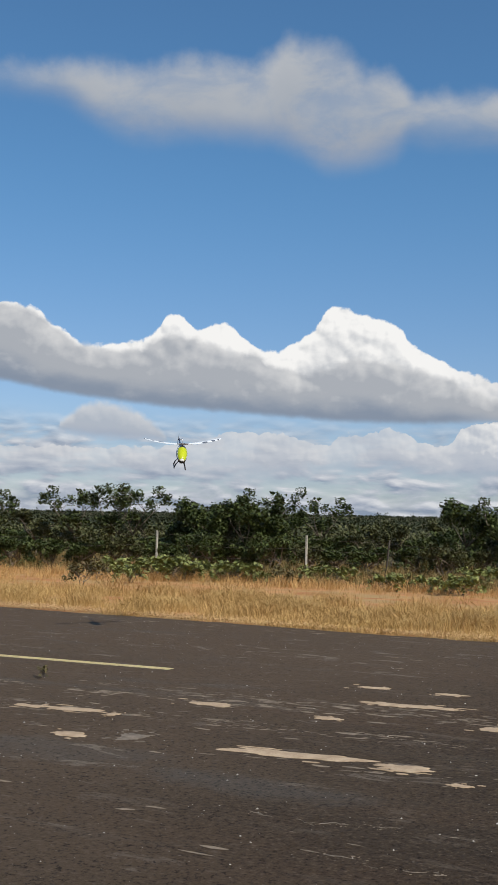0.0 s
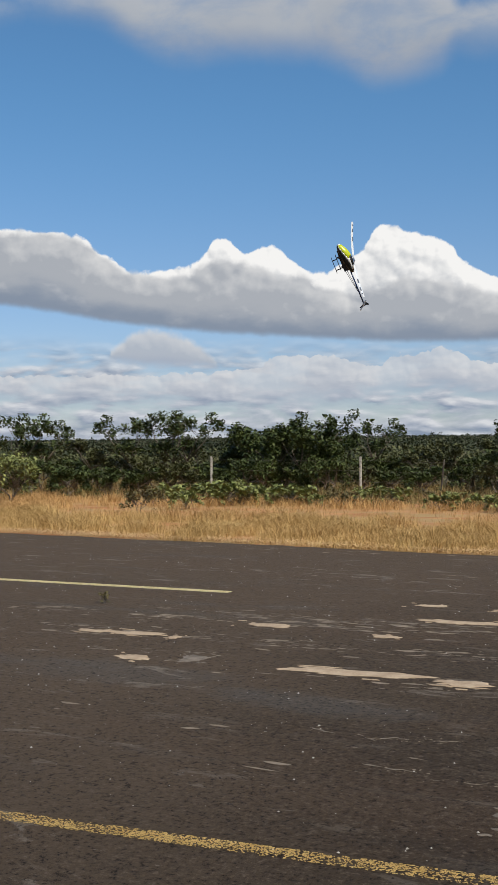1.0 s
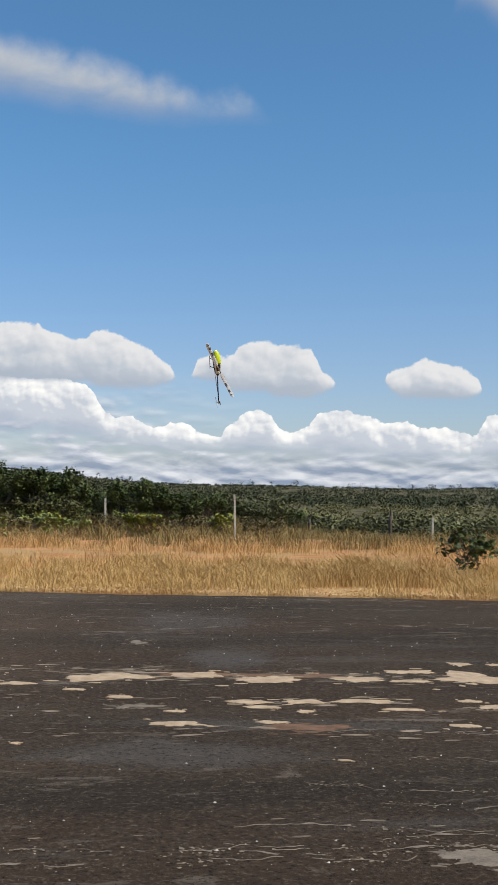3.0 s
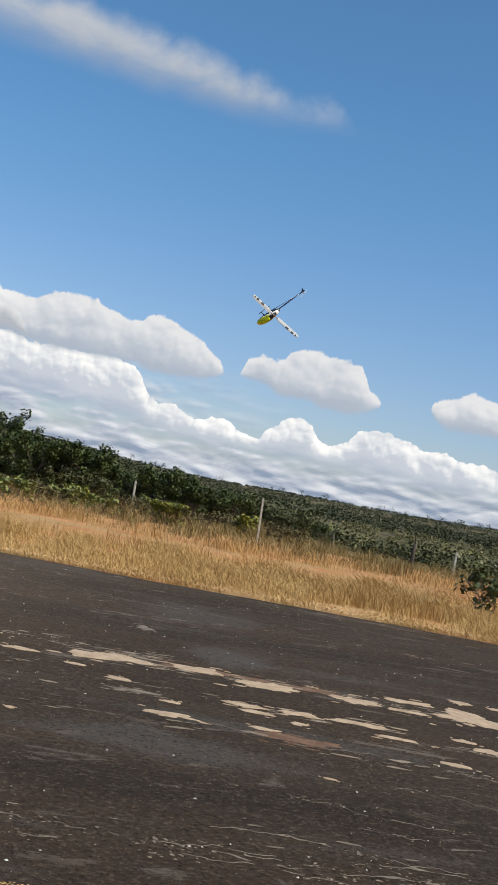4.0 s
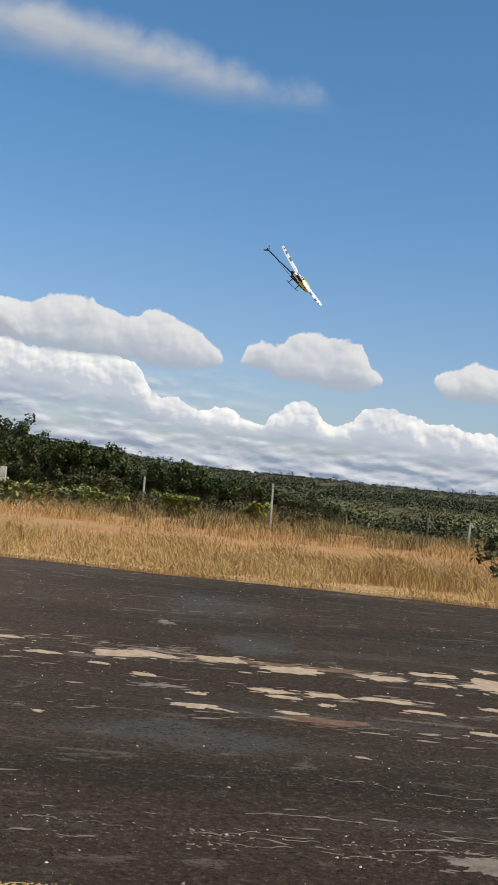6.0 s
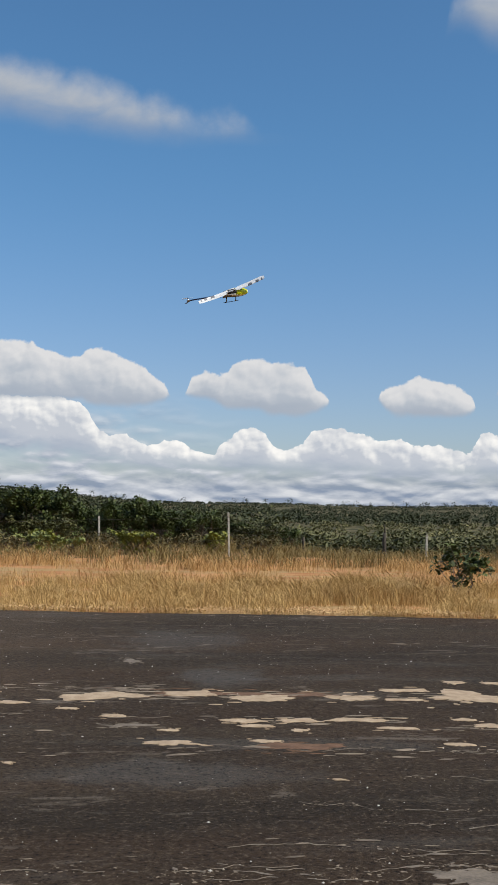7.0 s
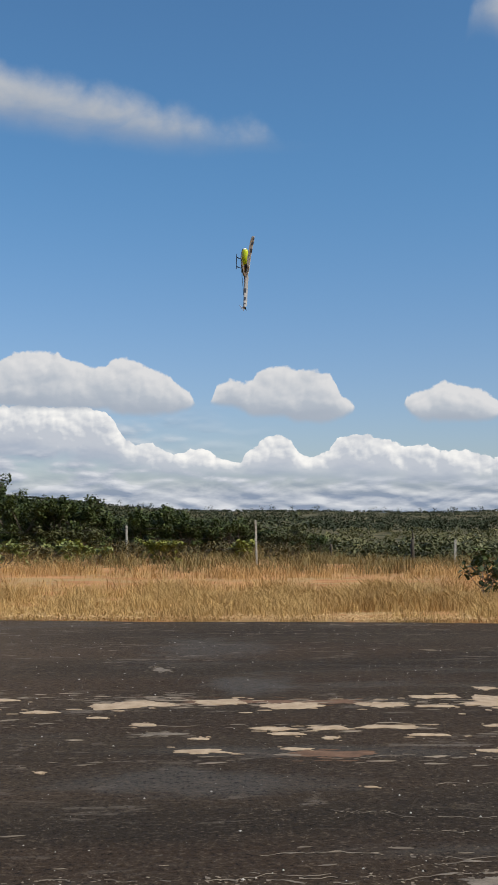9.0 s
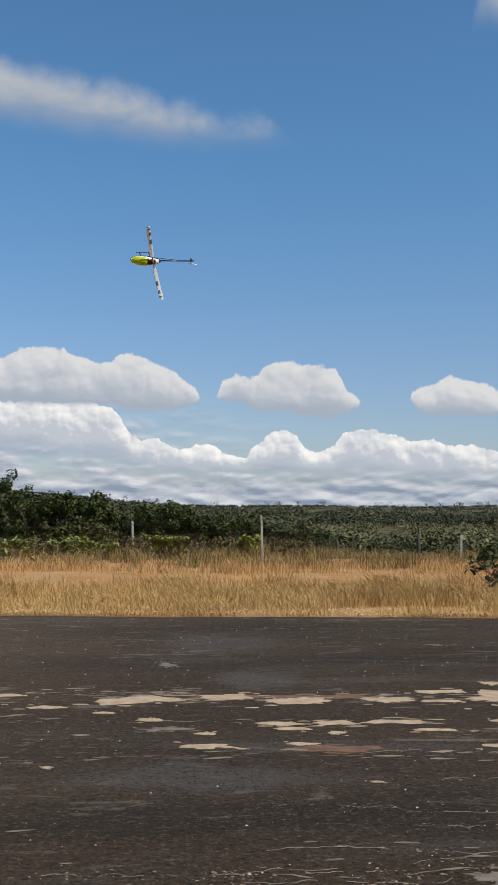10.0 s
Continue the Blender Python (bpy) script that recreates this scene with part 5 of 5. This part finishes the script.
def motions():
    flight = [(0.0, -8.48, 14.06, 2.78, -6, 19, -56), (0.1, -8.72, 14.06, 2.13, -4, 18, -18), (0.2, -8.88, 14.06, 1.76, 2, 14, -22),
        (0.3, -8.99, 14.19, 1.78, 20, 11, -29), (0.4, -9.00, 14.30, 2.20, -14, 15, 16), (0.5, -8.98, 14.43, 2.61, 2, 14, 46),
        (0.6, -9.11, 14.88, 2.96, 14, 14, 75), (0.7, -9.01, 15.29, 3.40, 52, -24, 114), (0.8, -8.81, 15.86, 3.90, 32, -62, 140),
        (0.9, -8.52, 16.51, 4.42, -30, -72, -153), (1.0, -8.08, 17.29, 4.97, -69, -61, -114), (1.1, -7.48, 18.01, 5.41, -64, -43, -89),
        (1.2, -6.75, 18.67, 5.70, -66, -40, -82), (1.3, -5.84, 19.25, 5.88, -69, -38, -77), (1.4, -4.63, 19.71, 5.87, -120, -35, -71),
        (1.5, -3.29, 20.09, 5.65, -126, -34, -65), (1.6, -1.87, 20.44, 5.11, -135, -33, -60), (1.7, -0.67, 20.63, 4.83, -135, -38, -61),
        (1.8, 0.02, 20.72, 4.82, -120, -42, -73), (1.9, 0.36, 20.72, 4.99, -123, -25, -112), (2.0, 0.49, 20.71, 5.14, -106, 13, -134),
        (2.1, 0.42, 20.81, 5.19, -84, 58, -128), (2.2, 0.28, 20.67, 4.96, 46, 76, -7), (2.3, 0.22, 20.85, 4.83, 75, 28, 24),
        (2.4, 0.10, 20.70, 4.56, 49, -13, 35), (2.5, 0.09, 20.82, 4.34, 22, -41, 57), (2.6, 0.10, 20.81, 4.14, 2, -47, 86),
        (2.7, 0.08, 20.97, 4.02, -15, -46, 87), (2.8, -0.06, 21.27, 4.06, 9, -51, 92), (2.9, -0.20, 21.61, 4.10, 13, -62, 101),
        (3.0, -0.32, 22.27, 4.16, -155, -61, -97), (3.1, -0.41, 22.47, 3.99, 173, -47, -89), (3.2, -0.54, 22.65, 3.73, -175, -34, -87),
        (3.3, -0.53, 22.63, 3.78, -147, -12, -149), (3.4, -0.52, 22.58, 3.90, -149, 24, 161), (3.5, -0.51, 22.51, 4.07, 169, 41, 90),
        (3.6, -0.49, 22.43, 4.30, 133, 11, 30), (3.7, -0.47, 22.33, 4.54, 136, -36, -10), (3.8, -0.45, 22.23, 4.80, -151, -57, -101),
        (3.9, -0.43, 22.13, 5.04, -112, -10, -151), (4.0, -0.41, 22.05, 5.26, -114, 47, -172), (4.1, -0.39, 21.98, 5.44, 120, 67, 56),
        (4.2, -0.38, 21.93, 5.56, 99, 9, 29), (4.3, -0.38, 21.91, 5.60, 102, -51, 19), (4.4, -0.21, 22.04, 5.71, 112, -75, 24),
        (4.5, -0.10, 22.35, 5.91, -121, -69, -117), (4.6, -0.11, 22.35, 5.99, -56, -42, 156), (4.7, -0.26, 22.32, 6.00, -83, -3, 161),
        (4.8, -0.52, 22.15, 5.83, -71, 46, -153), (4.9, -0.70, 21.77, 5.62, -25, 60, -90), (5.0, -0.75, 21.54, 5.54, 31, 53, -30),
        (5.1, -0.63, 21.17, 5.58, 66, 20, 29), (5.2, -0.38, 20.90, 5.63, 103, -17, 23), (5.3, -0.37, 20.91, 5.62, 111, -54, 10),
        (5.4, -0.32, 20.92, 5.62, -159, -79, -85), (5.5, -0.26, 20.94, 5.61, -102, -47, -145), (5.6, -0.19, 20.96, 5.60, -96, -9, -154),
        (5.7, -0.10, 20.98, 5.59, -93, 29, -157), (5.8, -0.01, 21.01, 5.58, -88, 67, -155), (5.9, 0.07, 21.03, 5.57, 76, 74, 8),
        (6.0, 0.15, 21.05, 5.56, 82, 36, 16), (6.1, 0.21, 21.07, 5.55, 81, -2, 21), (6.2, 0.25, 21.08, 5.54, 77, -39, 28),
        (6.3, 0.27, 21.08, 5.54, 46, -74, 63), (6.4, 0.37, 21.04, 5.58, -85, -50, 148), (6.5, 0.29, 20.75, 5.70, -107, -7, -173),
        (6.6, 0.21, 20.62, 5.70, -102, 34, 167), (6.7, 0.07, 20.62, 5.57, -9, 69, -120), (6.8, -0.03, 20.45, 5.51, 8, 58, -41),
        (6.9, -0.05, 20.34, 5.59, 85, 16, 26), (7.0, 0.03, 20.12, 5.63, 80, -13, 11), (7.1, 0.08, 20.02, 5.60, 72, -49, 13),
        (7.2, 0.07, 20.43, 5.71, 47, -80, 44), (7.3, 0.03, 20.62, 5.85, -53, -59, 151), (7.4, -0.12, 20.60, 6.02, -101, -21, 170),
        (7.5, -0.37, 20.61, 6.12, -71, 20, -176), (7.6, -0.60, 20.73, 6.12, -78, 55, -147), (7.7, -0.75, 20.56, 6.12, 4, 72, -69),
        (7.8, -0.74, 20.38, 6.17, 94, 34, 41), (7.9, -0.65, 20.36, 6.17, 108, 3, 22), (8.0, -0.46, 20.45, 6.18, 126, -32, -5),
        (8.1, -0.29, 20.77, 6.20, 171, -49, -59), (8.2, -0.17, 20.63, 6.23, -66, -58, 147), (8.3, -0.12, 20.44, 6.37, -86, -16, 164),
        (8.4, -0.19, 20.22, 6.56, -99, 27, 177), (8.5, -0.28, 19.79, 6.48, -104, 75, -177), (8.6, -0.34, 19.55, 6.46, 52, 67, -26),
        (8.7, -0.29, 19.19, 6.34, 103, 15, 29), (8.8, -0.25, 19.17, 6.25, 104, -19, 17), (8.9, -0.16, 19.28, 6.17, 115, -54, -3),
        (9.0, -0.13, 19.49, 6.13, -161, -54, -88), (9.1, -0.15, 19.61, 6.22, -127, -30, -141), (9.2, -0.28, 19.35, 6.23, -103, -0, 170),
        (9.3, -0.51, 19.08, 6.27, -110, 40, 159), (9.4, -0.78, 19.11, 6.21, 160, 56, 84), (9.5, -0.91, 18.71, 6.04, 52, 44, -14),
        (9.6, -1.01, 18.36, 5.95, 87, -4, 28), (9.7, -1.11, 18.54, 5.97, 109, -47, 4), (9.8, -1.25, 18.74, 5.94, 122, -83, 18),
        (9.9, -1.51, 18.92, 5.99, -128, -33, -133), (10.0, -1.87, 18.70, 5.98, -116, 6, -150)]
    walk(HELI, [(t, pose(x, y, z, a, b, c)) for t, x, y, z, a, b, c in flight])
    turns = [(0.0, 119), (0.1, 105), (0.2, 105), (0.3, 140), (0.4, 177), (0.5, 168), (0.6, 85), (0.7, 35), (0.8, 38),
        (0.9, 105), (1.0, 152), (1.1, 151), (1.2, 176), (1.3, 250), (1.4, 264), (1.5, 282), (1.6, 301), (1.7, 290),
        (1.8, 280), (1.9, 204), (2.0, 252), (2.1, 283), (2.2, 320), (2.3, 343), (2.4, 350), (2.5, 339), (2.6, 332),
        (2.7, 350), (2.8, 382), (2.9, 466), (3.0, 382), (3.1, 314), (3.2, 381), (3.3, 392), (3.4, 402), (3.5, 413),
        (3.6, 423), (3.7, 433), (3.8, 444), (3.9, 454), (4.0, 465), (4.1, 475), (4.2, 485), (4.3, 544), (4.4, 562),
        (4.5, 563), (4.6, 566), (4.7, 579), (4.8, 594), (4.9, 609), (5.0, 650), (5.1, 716), (5.2, 800), (5.3, 813),
        (5.4, 824), (5.5, 834), (5.6, 845), (5.7, 855), (5.8, 865), (5.9, 876), (6.0, 886), (6.1, 897), (6.2, 907),
        (6.3, 983), (6.4, 1018), (6.5, 1098), (6.6, 1177), (6.7, 1223), (6.8, 1294), (6.9, 1343), (7.0, 1272), (7.1, 1341),
        (7.2, 1403), (7.3, 1465), (7.4, 1526), (7.5, 1601), (7.6, 1661), (7.7, 1714), (7.8, 1788), (7.9, 1709), (8.0, 1786),
        (8.1, 1839), (8.2, 1873), (8.3, 1921), (8.4, 1978), (8.5, 2022), (8.6, 2066), (8.7, 2122), (8.8, 2038), (8.9, 2115),
        (9.0, 2155), (9.1, 2198), (9.2, 2240), (9.3, 2299), (9.4, 2333), (9.5, 2388), (9.6, 2451), (9.7, 2518), (9.8, 2578),
        (9.9, 2595), (10.0, 2628)]
    walk(ROTOR, [(t, pose(0, 0, 0.135, 0, 0, a)) for t, a in turns])
    walk(TAIL, [(t, pose(-0.80, 0.046, 0, 0, 67 * i, 0)) for i, (t, a) in enumerate(turns)])


motions()
